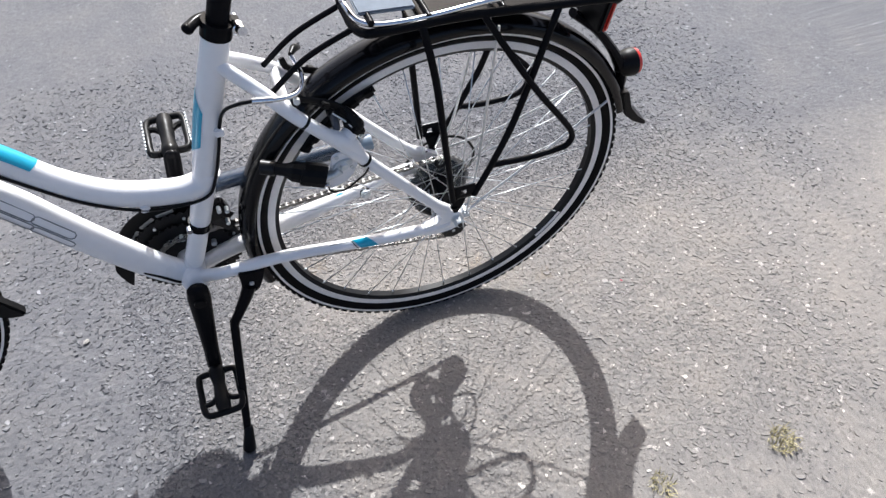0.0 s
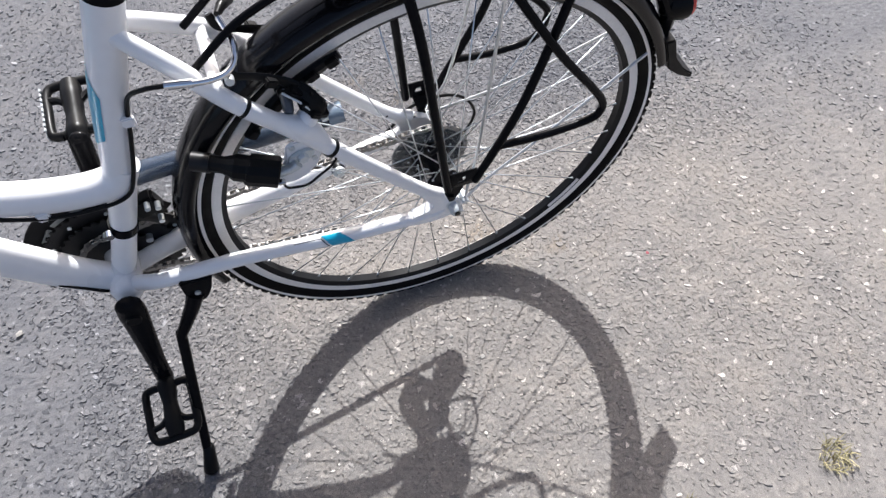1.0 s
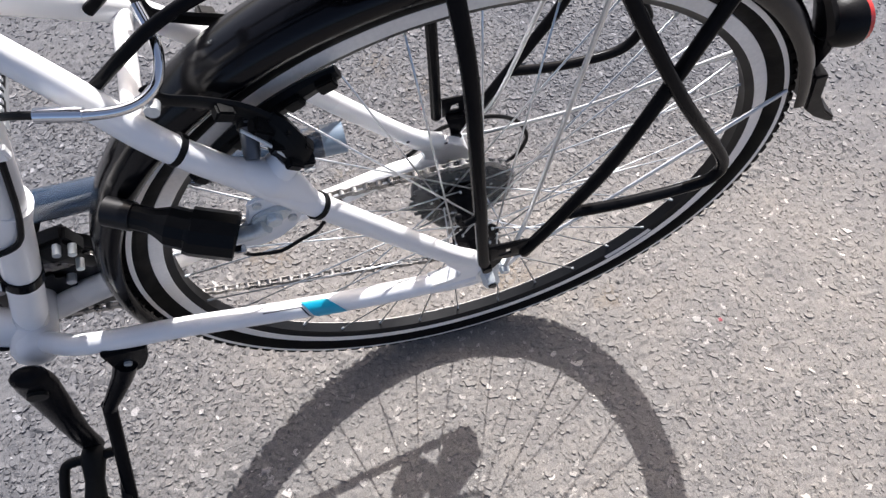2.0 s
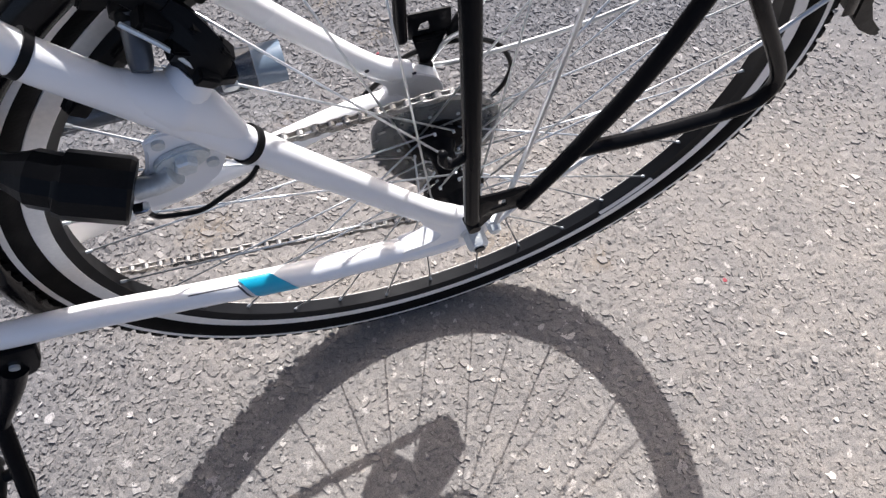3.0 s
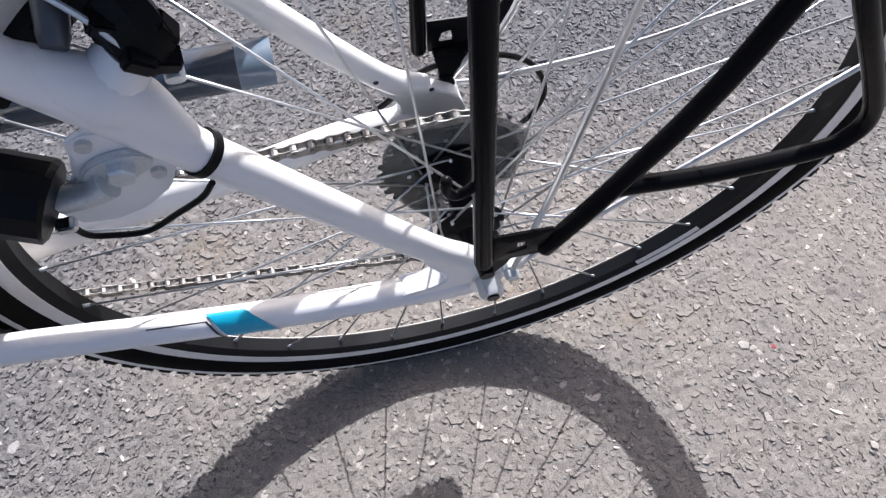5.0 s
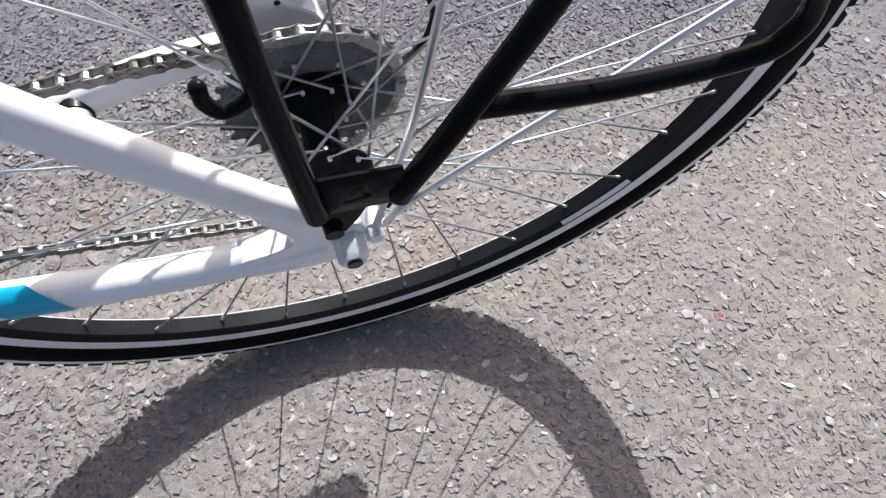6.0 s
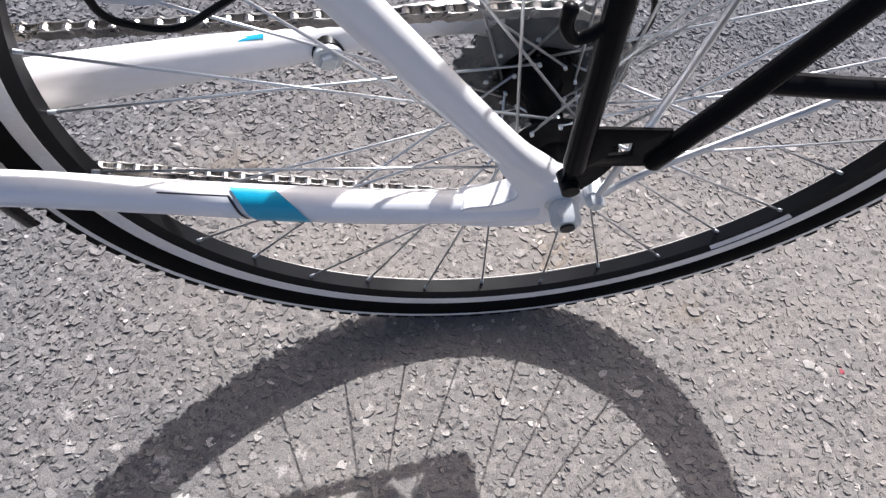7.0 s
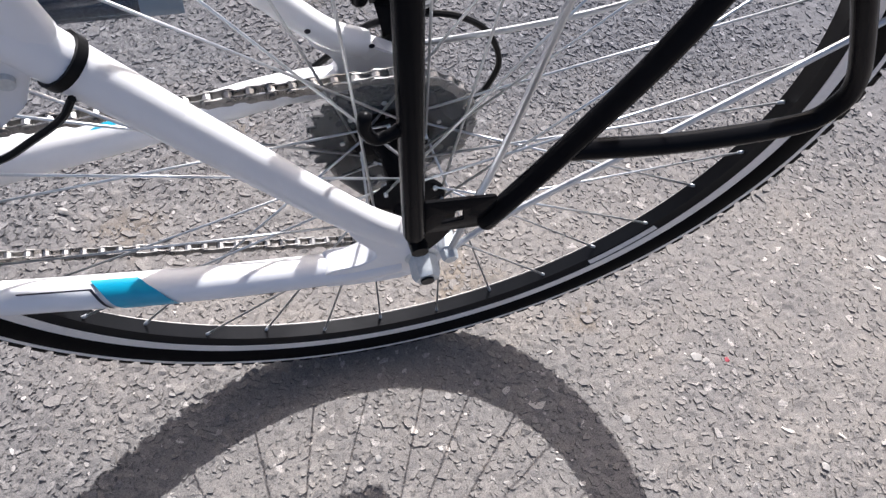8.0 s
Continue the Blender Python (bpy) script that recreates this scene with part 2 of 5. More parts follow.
def stones(x, y, cell, seed):
    """Uneven angular stones, one in each cell of a jittered grid: height, tone, and the distance to the next stone."""
    n = 512
    rng = np.random.default_rng(seed)
    jit, tilt, lift, tone = rng.uniform(-0.46, 0.46, (n, n, 2)), rng.normal(0, 0.24, (n, n, 2)), rng.random((n, n)), rng.random((n, n))
    size = rng.uniform(-0.22, 0.22, (n, n))
    i0, j0 = np.floor(x / cell).astype(int), np.floor(y / cell).astype(int)
    best, second = np.full(x.shape, 9.0), np.full(x.shape, 9.0)
    height, shade, prom = np.zeros_like(x), np.zeros_like(x), np.zeros_like(x)
    for di in (-1, 0, 1):
        for dj in (-1, 0, 1):
            i, j = (i0 + di) % n, (j0 + dj) % n
            dx = x / cell - (i0 + di + 0.5 + jit[i, j, 0])
            dy = y / cell - (j0 + dj + 0.5 + jit[i, j, 1])
            d = np.sqrt(dx * dx + dy * dy) + size[i, j]
            closer = d < best
            second = np.where(closer, best, np.minimum(second, d))
            best = np.where(closer, d, best)
            height = np.where(closer, cell * (dx * tilt[i, j, 0] + dy * tilt[i, j, 1]), height)
            shade = np.where(closer, tone[i, j], shade)
            prom = np.where(closer, lift[i, j], prom)
    return height, shade, prom, (second - best) * cell


def broad_height(x, y):
    return 0.0018 * np.sin(3.1 * x + 0.4) * np.sin(2.7 * y + 1.0) * np.clip(np.hypot(x, y) * 3 - 0.3, 0, 1) * (np.hypot(x, y) < 4)


def surface(x, y):
    """Height of the asphalt, how sandy it is, and the tone of the stone that shows."""
    dust = dust_cover(x, y)
    broad = broad_height(x, y)
    h1, t1, p1, e1 = stones(x, y, 0.0105, 11)
    h2, t2, p2, e2 = stones(x + 0.37, y + 0.11, 0.0052, 12)
    big = h1 * 1.2 + 0.0032 * (p1 - 0.62) - 0.0030 * (1 - smooth(0.0, 0.0016, e1))
    small = h2 * 1.1 + 0.0020 * (p2 - 0.60) - 0.0016 * (1 - smooth(0.0, 0.0010, e2))
    patch = waves(x, y, 22.0, 7)
    fill = -0.00135 + 0.00035 * patch + 0.00120 * (dust - 0.5) + 0.00025 * waves(x, y, 260.0, 8)
    small = small - 0.00045 - 0.0002 * patch
    top = np.maximum(np.maximum(big, small), fill)
    shown = np.where(top <= fill + 1e-7, 0.5, np.where(big >= small, t1, t2))
    tone = 0.5 + (shown - 0.5) * 0.42
    tone = np.where((shown > 0.982) & (top > fill), 0.96, np.where((shown > 0.94) & (top > fill), 0.84, tone))
    far = np.clip((np.hypot(x - 0.1, y - 0.2) - 1.7) / 1.2, 0, 1)
    return broad + (0.5 * top - 0.0008) * (1 - far), dust, 0.5 + (tone - 0.5) * (1 - far)


def build_ground():
    def axis(lo, a, b, hi):
        d = 0.03 * 1.42 ** np.arange(1, 25)
        return np.concatenate([lo - np.cumsum(d)[::-1], np.arange(lo, a, 0.005), np.arange(a, b, 0.0025), np.arange(b, hi, 0.005), hi + np.cumsum(d)])
    xs, ys = axis(-1.25, -0.58, 0.70, 1.55), axis(-0.95, -0.50, 0.56, 1.75)
    X, Y = np.meshgrid(xs, ys)
    Z, dust, tone = surface(X, Y)
    moss = np.zeros_like(X)
    for mx, my, r in ((0.116, 0.054, 0.055), (-0.24, 0.185, 0.05), (0.09, 0.47, 0.06), (0.02, 0.56, 0.05), (-0.10, 0.33, 0.03), (0.25, -0.02, 0.03)):
        moss = np.maximum(moss, 0.85 * np.clip(1 - np.hypot(X - mx, Y - my) / r + 0.35 * waves(X, Y, 120.0, 9), 0, 1))
    nx, ny = len(xs), len(ys)
    me = bpy.data.meshes.new("ground")
    i = (np.arange(ny - 1)[:, None] * nx + np.arange(nx - 1)[None, :]).ravel()
    faces = np.stack([i, i + 1, i + nx + 1, i + nx], 1).astype(np.int32)
    me.vertices.add(nx * ny)
    me.vertices.foreach_set("co", np.stack([X, Y, Z], -1).astype(np.float32).ravel())
    me.loops.add(faces.size)
    me.loops.foreach_set("vertex_index", faces.ravel())
    me.polygons.add(len(faces))
    me.polygons.foreach_set("loop_start", (np.arange(len(faces)) * 4).astype(np.int32))
    me.update(calc_edges=True)
    for name, values in (("dust", dust), ("stone", tone), ("moss", moss)):
        me.attributes.new(name, "FLOAT", "POINT").data.foreach_set("value", values.astype(np.float32).ravel())
    me.materials.append(ASPHALT)
    me.shade_smooth()
    tagged(new("ground", me), "weathered grey asphalt with worn chips and sandy dust", "ground", kind="structure")


def build_chips(name, area, step, median, spread, k, tilts, seed, thin, label, flakes=False):
    """Angular chips set in the asphalt, each tilted so that one edge stands out of the dust."""
    rng = np.random.default_rng(seed)
    x0, x1, y0, y1 = area
    gx, gy = np.meshgrid(np.arange(x0, x1, step), np.arange(y0, y1, step))
    c = np.stack([gx.ravel(), gy.ravel()], 1) + rng.uniform(-0.5, 0.5, (gx.size, 2)) * step
    dust = dust_cover(c[:, 0], c[:, 1])
    edge = smooth(0.0, 0.35, np.minimum(np.minimum(c[:, 0] - x0, x1 - c[:, 0]), np.minimum(c[:, 1] - y0, y1 - c[:, 1])))
    bare = waves(c[:, 0], c[:, 1], 14.0, 21)
    sandy = smooth(0.45, 0.95, dust + 0.16 * waves(c[:, 0], c[:, 1], 17.0, 31))
    inner = (c[:, 0] > -0.65) & (c[:, 0] < 0.80) & (c[:, 1] > -0.55) & (c[:, 1] < 0.70)
    share = thin * (0.22 + 0.70 * sandy) if flakes else thin - 0.40 * sandy - 0.22 * np.clip(bare, 0, 1)
    keep = rng.random(len(c)) < share * edge * np.where(inner, 1.0, 0.5)
    c, dust = c[keep], dust[keep]
    n = len(c)
    size = np.clip(rng.lognormal(math.log(median), spread, n), median * 0.4, median * 2.8)
    ang = rng.uniform(0, 2 * np.pi, n)[:, None] + (np.arange(k) + rng.uniform(-0.34, 0.34, (n, k))) * 2 * np.pi / k
    rad = size[:, None] * rng.uniform(0.65, 1.3, (n, k))
    stretch, turn = rng.uniform(0.42, 0.95, n)[:, None], rng.uniform(0, np.pi, n)[:, None]
    ex, ey = rad * np.cos(ang), rad * np.sin(ang) * stretch
    px, py = ex * np.cos(turn) - ey * np.sin(turn), ex * np.sin(turn) + ey * np.cos(turn)
    h = rng.uniform(-0.0009, 0.0005, n) + 0.0003 * (1 - dust) - 0.0003 * sandy[keep]
    tilt = rng.normal(0, tilts, (n, 2))
    if flakes:
        tilt = tilt + rng.uniform(0.02, 0.23, (n, 1)) * np.array([[-0.35, -0.94]])
        h = rng.uniform(-0.0009, 0.0001, n)
    base = broad_height(c[:, 0], c[:, 1])
    tz = base[:, None] + h[:, None] + np.clip(px * tilt[:, :1] + py * tilt[:, 1:], -0.0022, 0.0016)
    upper = np.stack([c[:, :1] + px * 0.93, c[:, 1:] + py * 0.93, tz], -1)
    lower = np.stack([c[:, :1] + px * 1.04, c[:, 1:] + py * 1.04, tz - 0.0035], -1)
    verts = np.concatenate([upper, lower], 1).reshape(-1, 3)
    o = (np.arange(n) * 2 * k)[:, None]
    faces = (o + np.arange(k)).tolist()
    for j in range(k):
        a, b = j, (j + 1) % k
        faces += np.concatenate([o + k + a, o + k + b, o + b, o + a], 1).tolist()
    me = bpy.data.meshes.new(name)
    me.from_pydata(verts.tolist(), [], faces)
    tone = 0.60 + 0.70 * (rng.random(n) - 0.5)
    pick = rng.random(n)
    tone = np.where(pick > 0.978, 1.0, np.where(pick > 0.93, 0.82, np.where(pick < 0.05, 0.12, tone)))
    tone = np.where(tone < 0.9, 0.5 + (tone - 0.5) * (1 - 0.65 * sandy[keep]), tone)
    for field, values in (("dust", np.repeat(dust, 2 * k)), ("stone", np.repeat(tone, 2 * k)), ("moss", np.zeros(n * 2 * k))):
        me.attributes.new(field, "FLOAT", "POINT").data.foreach_set("value", values.astype(np.float32))
    me.materials.append(ASPHALT)
    tagged(new(name, me), label, "gravel", kind="stuff")


build_ground()
build_chips("asphalt_chips", (-1.1, 1.3, -0.85, 1.3), 0.0066, 0.0033, 0.50, 6, 0.26, 4, 0.94, "grey stone chips standing out of worn asphalt")
build_chips("asphalt_grit", (-0.75, 0.85, -0.65, 0.75), 0.0056, 0.0019, 0.35, 4, 0.40, 14, 0.90, "fine sharp grit between the asphalt chips")
build_chips("dusty_flakes", (-0.75, 1.0, -0.75, 0.85), 0.0088, 0.0037, 0.42, 8, 0.11, 24, 0.72, "flat stone flakes half buried in sandy dust", True)

# ---- the bicycle ----
LEAN = 4.99
R = 0.352
bicycle = new("bicycle")
bicycle.matrix_world = pose(0, 0, 0, LEAN, 0, 0)
tagged(bicycle, "white step-through trekking bicycle with cyan decals leaning on its kickstand", "bicycle")
HUB = Vector((0, 0, R))
BB = Vector((-0.460, 0, 0.315))


def build_wheel(name, parent, place, hub_r, near_flange, far_flange, label):
    """Tyre with a pale line, black rim with pale braking tracks, 32 crossed spokes and a hub; axis along y, at its own centre."""
    wheel = new(name)
    wheel.parent = parent
    wheel.matrix_local = place
    tagged(wheel, label)
    prof = [(0.3195, -0.0080), (0.3214, -0.0102), (0.3245, -0.0136), (0.3295, -0.0159), (0.3345, -0.0166), (0.3395, -0.0165), (0.3435, -0.0152), (0.3472, -0.0118), (0.3497, -0.0065), (0.3505, 0.0)]
    prof = prof + [(r, -y) for r, y in prof[-2::-1]]
    part("tyre", lathe(prof, 144), RUBBER, wheel, "black rubber tyre with a pale line", 60)
    for s in (-1, 1):
        band = [(0.3086, s * 0.0088), (0.3086, s * 0.0108), (0.3090, s * 0.0111), (0.3206, s * 0.0109), (0.3212, s * 0.0105), (0.3212, s * 0.0088)]
        part("braking_track", lathe(band, 144), STRIPE, wheel, "pale machined braking track of the rim", 20)
        part("tyre_line", lathe([(0.3352, s * 0.0155), (0.3352, s * 0.0169), (0.3375, s * 0.0170), (0.3398, s * 0.0168), (0.3398, s * 0.0155)], 144), STRIPE, wheel, "thin pale line")
    tread = bmesh.new()
    for i in range(108):
        a = 2 * math.pi * (i + 0.5) / 108
        for y, r, size, off in ((-0.0136, 0.3452, (0.0052, 0.0042, 0.0120), 0.0), (0.0136, 0.3452, (0.0052, 0.0042, 0.0120), 0.5), (-0.0045, 0.3498, (0.0018, 0.0055, 0.0130), 0.5), (0.0045, 0.3498, (0.0018, 0.0055, 0.0130), 0.0)):
            b = a + off * 2 * math.pi / 108
            m = pose(r * math.cos(b), y, r * math.sin(b), 0, -math.degrees(b), 0) @ Matrix.Diagonal((*size, 1))
            bmesh.ops.create_cube(tread, size=1, matrix=m)
    part("tread", tread, RUBBER, wheel, sharp=20)
    rim = [(0.3010, -0.0064), (0.3036, -0.0075), (0.3072, -0.0096), (0.3089, -0.0106), (0.3190, -0.0104), (0.3190, -0.0086), (0.3080, -0.0080)]
    rim = rim + [(r, -y) for r, y in rim[::-1]]
    part("rim", lathe(rim, 144), RIM, wheel, "black alloy rim", 15)
    lab = lathe([(0.3032, -0.0077), (0.3052, -0.0088), (0.3072, -0.0100), (0.3072, -0.0080), (0.3032, -0.0062)], 14, True, -45.2, -30.8)
    part("rim_label", lab, STRIPE, wheel, "silver label strip on the rim")
    h = [(0.0, near_flange - 0.030), (0.009, near_flange - 0.030), (0.011, near_flange - 0.006), (0.014, near_flange - 0.004), (0.0248, near_flange - 0.0018), (0.0258, near_flange), (0.0248, near_flange + 0.0018), (hub_r + 0.004, near_flange + 0.004), (hub_r, near_flange + 0.012),
         (hub_r, far_flange - 0.012), (hub_r + 0.004, far_flange - 0.004), (0.0248, far_flange - 0.0018), (0.0258, far_flange), (0.0248, far_flange + 0.0018), (0.014, far_flange + 0.004), (0.011, far_flange + 0.008), (0.0, far_flange + 0.008)]
    part("hub", lathe(h, 40, False), BLACK, wheel, "black hub")
    spokes = {}
    for k in range(32):
        near = k % 2 == 1
        lead = (k // 2) % 2 == 1
        key = (near, lead)
        if key not in spokes:
            y = near_flange if near else far_flange
            turn = radians(78 if lead else -78)
            y += (-0.002 if near else 0.002) * (1 if lead else -1)
            a = Vector((0.0226 * math.cos(turn), y, 0.0226 * math.sin(turn)))
            e = Vector((0.3026, -0.0022 if near else 0.0022, 0))
            bm = rod(a, e, 0.00092, 8)
            rod(a + Vector((0, -0.0026, 0)), a + Vector((0, 0.0026, 0)), 0.0014, 6, bm)
            me = bpy.data.meshes.new("spoke")
            bm.to_mesh(me), bm.free()
            me.materials.append(SPOKE), me.shade_smooth()
            w = (a - e).normalized()
            bm = rod(e - w * 0.004, e + w * 0.0070, 0.0017, 8, r2=0.0014)
            nm = bpy.data.meshes.new("nipple")
            bm.to_mesh(nm), bm.free()
            nm.materials.append(SATIN), nm.shade_smooth()
            spokes[key] = (me, nm)
        ang = 88.0 + 11.25 * k
        for nme, me in zip(("spoke", "nipple"), spokes[key]):
            ob = new(nme, me)
            ob.parent = wheel
            ob.matrix_local = pose(0, 0, 0, 0, ang, 0)
    return wheel


rear_wheel = build_wheel("rear_wheel", bicycle, pose(0, 0, R), 0.0110, -0.034, 0.013, "rear wheel with black rim and bright spokes")


SEAT_TUBE, SEAT_RADII = [(-0.466, 0, 0.303), (-0.4270, 0, 0.4120), (-0.3936, 0, 0.5178), (-0.3599, 0, 0.6393), (-0.3249, 0, 0.7493), (-0.3200, 0, 0.7640)], [0.0165, 0.0160, 0.0185, 0.0195, 0.0195, 0.0195]
TOP_TUBE = [(-0.3838, 0, 0.5370), (-0.4014, 0, 0.5121), (-0.4452, 0, 0.5090), (-0.5233, 0, 0.5328), (-0.5854, 0, 0.5801), (-0.6372, 0, 0.6413), (-0.7379, 0, 0.7523), (-0.8965, 0, 0.8850)]


def build_frame():
    bm = sweep(SEAT_TUBE, SEAT_RADII, 20)
    seat_tube = part("seat_tube", bm, WHITE, bicycle)
    bm = sweep(TOP_TUBE, [0.0195, 0.0205, 0.0205, 0.0205, 0.0205, 0.0205, 0.021, 0.022], 20)
    top_tube = part("top_tube", bm, WHITE, bicycle)
    bm = sweep([BB + Vector((0.006, 0, -0.012)), (-0.4986, 0, 0.3364), (-0.5620, 0, 0.4209), (-0.6163, 0, 0.5024), (-0.6662, 0, 0.5787), (-0.7669, 0, 0.6879), (-0.9047, 0, 0.8017)], [0.024, 0.025, 0.026, 0.026, 0.026, 0.026, 0.025], 22, flat=0.8)
    down_tube = part("down_tube", bm, WHITE, bicycle)
    part("bottom_bracket_shell", sweep([BB + Vector((0, -0.028, 0)), BB + Vector((0, 0.036, 0))], 0.0225, 28, 1, round_ends=True), WHITE, bicycle)
    part("head_tube", sweep([(-0.9367, 0, 0.7470), (-0.8869, 0, 0.9082)], 0.022, 20, 1), WHITE, bicycle)
    for s in (-1, 1):
        pts = [(-0.3300, s * 0.010, 0.7240), (-0.2850, s * 0.034, 0.6840), (-0.2434, s * 0.056, 0.6425), (-0.1967, s * 0.064, 0.5928), (-0.1146, s * 0.0665, 0.4890), (-0.0452, s * 0.0675, 0.4025), (-0.0155, s * 0.068, 0.3740)]
        if s > 0:
            pts[3:] = [(-0.1967, 0.064, 0.5860), (-0.1146, 0.0665, 0.4855), (-0.0452, 0.0675, 0.4090), (-0.0120, 0.068, 0.3890)]
        part("seat_stay", sweep(pts, [0.0095, 0.0100, 0.0102, 0.0103, 0.0100, 0.0096, 0.0095], 16), WHITE, bicycle)
        if s < 0:
            pts, rad = [(-0.445, -0.026, 0.324), (-0.410, -0.044, 0.340), (-0.355, -0.055, 0.354), (-0.300, -0.060, 0.3580), (-0.225, -0.065, 0.3535), (-0.128, -0.068, 0.3430), (-0.050, -0.068, 0.3372), (-0.012, -0.068, 0.340)], [0.0115, 0.0108, 0.0104, 0.0102, 0.0099, 0.0106, 0.0104, 0.0105]
        else:
            pts, rad = [(-0.445, 0.022, 0.298), (-0.400, 0.030, 0.308), (-0.320, 0.045, 0.3150), (-0.225, 0.047, 0.3350), (-0.144, 0.050, 0.3490), (-0.083, 0.055, 0.3620), (-0.045, 0.061, 0.3610), (-0.018, 0.066, 0.3540)], [0.013, 0.015, 0.0175, 0.0145, 0.0115, 0.011, 0.011, 0.010]
        part("chain_stay", sweep(pts, rad, 16), WHITE, bicycle)
        y = s * 0.068
        if s < 0:
            out = [(-0.060, 0.3275), (-0.035, 0.3240), (-0.012, 0.3245), (0.006, 0.3320), (0.0145, 0.3450), (0.0125, 0.3570), (0.001, 0.3690), (-0.015, 0.3780), (-0.032, 0.3895), (-0.047, 0.3990), (-0.0455, 0.3900), (-0.0370, 0.3760), (-0.0300, 0.3650), (-0.0320, 0.3570), (-0.0430, 0.3510), (-0.060, 0.3470)]
            thick = 0.0080
        else:
            out = [(-0.0390, 0.3450), (-0.0231, 0.3490), (-0.0074, 0.3440), (0.0080, 0.3400), (0.0200, 0.3480), (0.0217, 0.3600), (0.0150, 0.3770), (0.0030, 0.3860), (-0.0180, 0.3960), (-0.0460, 0.4030), (-0.0470, 0.3960), (-0.0350, 0.3850), (-0.0304, 0.3745), (-0.0320, 0.3660), (-0.0420, 0.3590)]
            thick = 0.0060
        ring = [(p.x, p.z) for p in spline([(x, 0, z) for x, z in out + out[:1]], 4)[:-1]]
        part("dropout", plate(ring, y - thick, y + thick, 0.0040), WHITE, bicycle, sharp=70)
    # small threaded eyelets on the far stays: dark discs paint the shade inside them
    for x, z, up in ((-0.0500, 0.4145, 0.0088), (-0.0080, 0.3945, 0.0066), (-0.0644, 0.3565, 0.0180)):
        part("eyelet", rod((x, 0.0665 - up, z), (x, 0.0670 - up - 0.0004, z), 0.0021, 12), INK, bicycle, "dark disc for the shaded inside of a threaded hole")
    # bridge between the seat stays
    part("stay_bridge", rod((-0.2535, -0.050, 0.6557), (-0.2531, 0.050, 0.6544), 0.007, 14), WHITE, bicycle)
    return seat_tube, top_tube, down_tube


seat_tube, top_tube, down_tube = build_frame()


def build_axle():
    for s in (-1, 1):
        part("washer", rod((0, s * 0.0715, R), (0, s * 0.0742, R), 0.0116, 28), STEEL, bicycle, "zinc washer")
        bm = sweep([(0, s * 0.0740, R), (0, s * 0.0758, R), (0, s * 0.0770, R)], [0.0112, 0.0112, 0.0096], 28, 1)
        nut((0, s * 0.0848, R), (0, s, 0), 0.0090, 0.0150, bm)
        part("axle_nut", bm, STEEL, bicycle, "zinc-plated axle nut")
        part("axle_end", rod((0, s * 0.090, R), (0, s * 0.0938, R), 0.0044, 16), DARK_STEEL, bicycle)


build_axle()


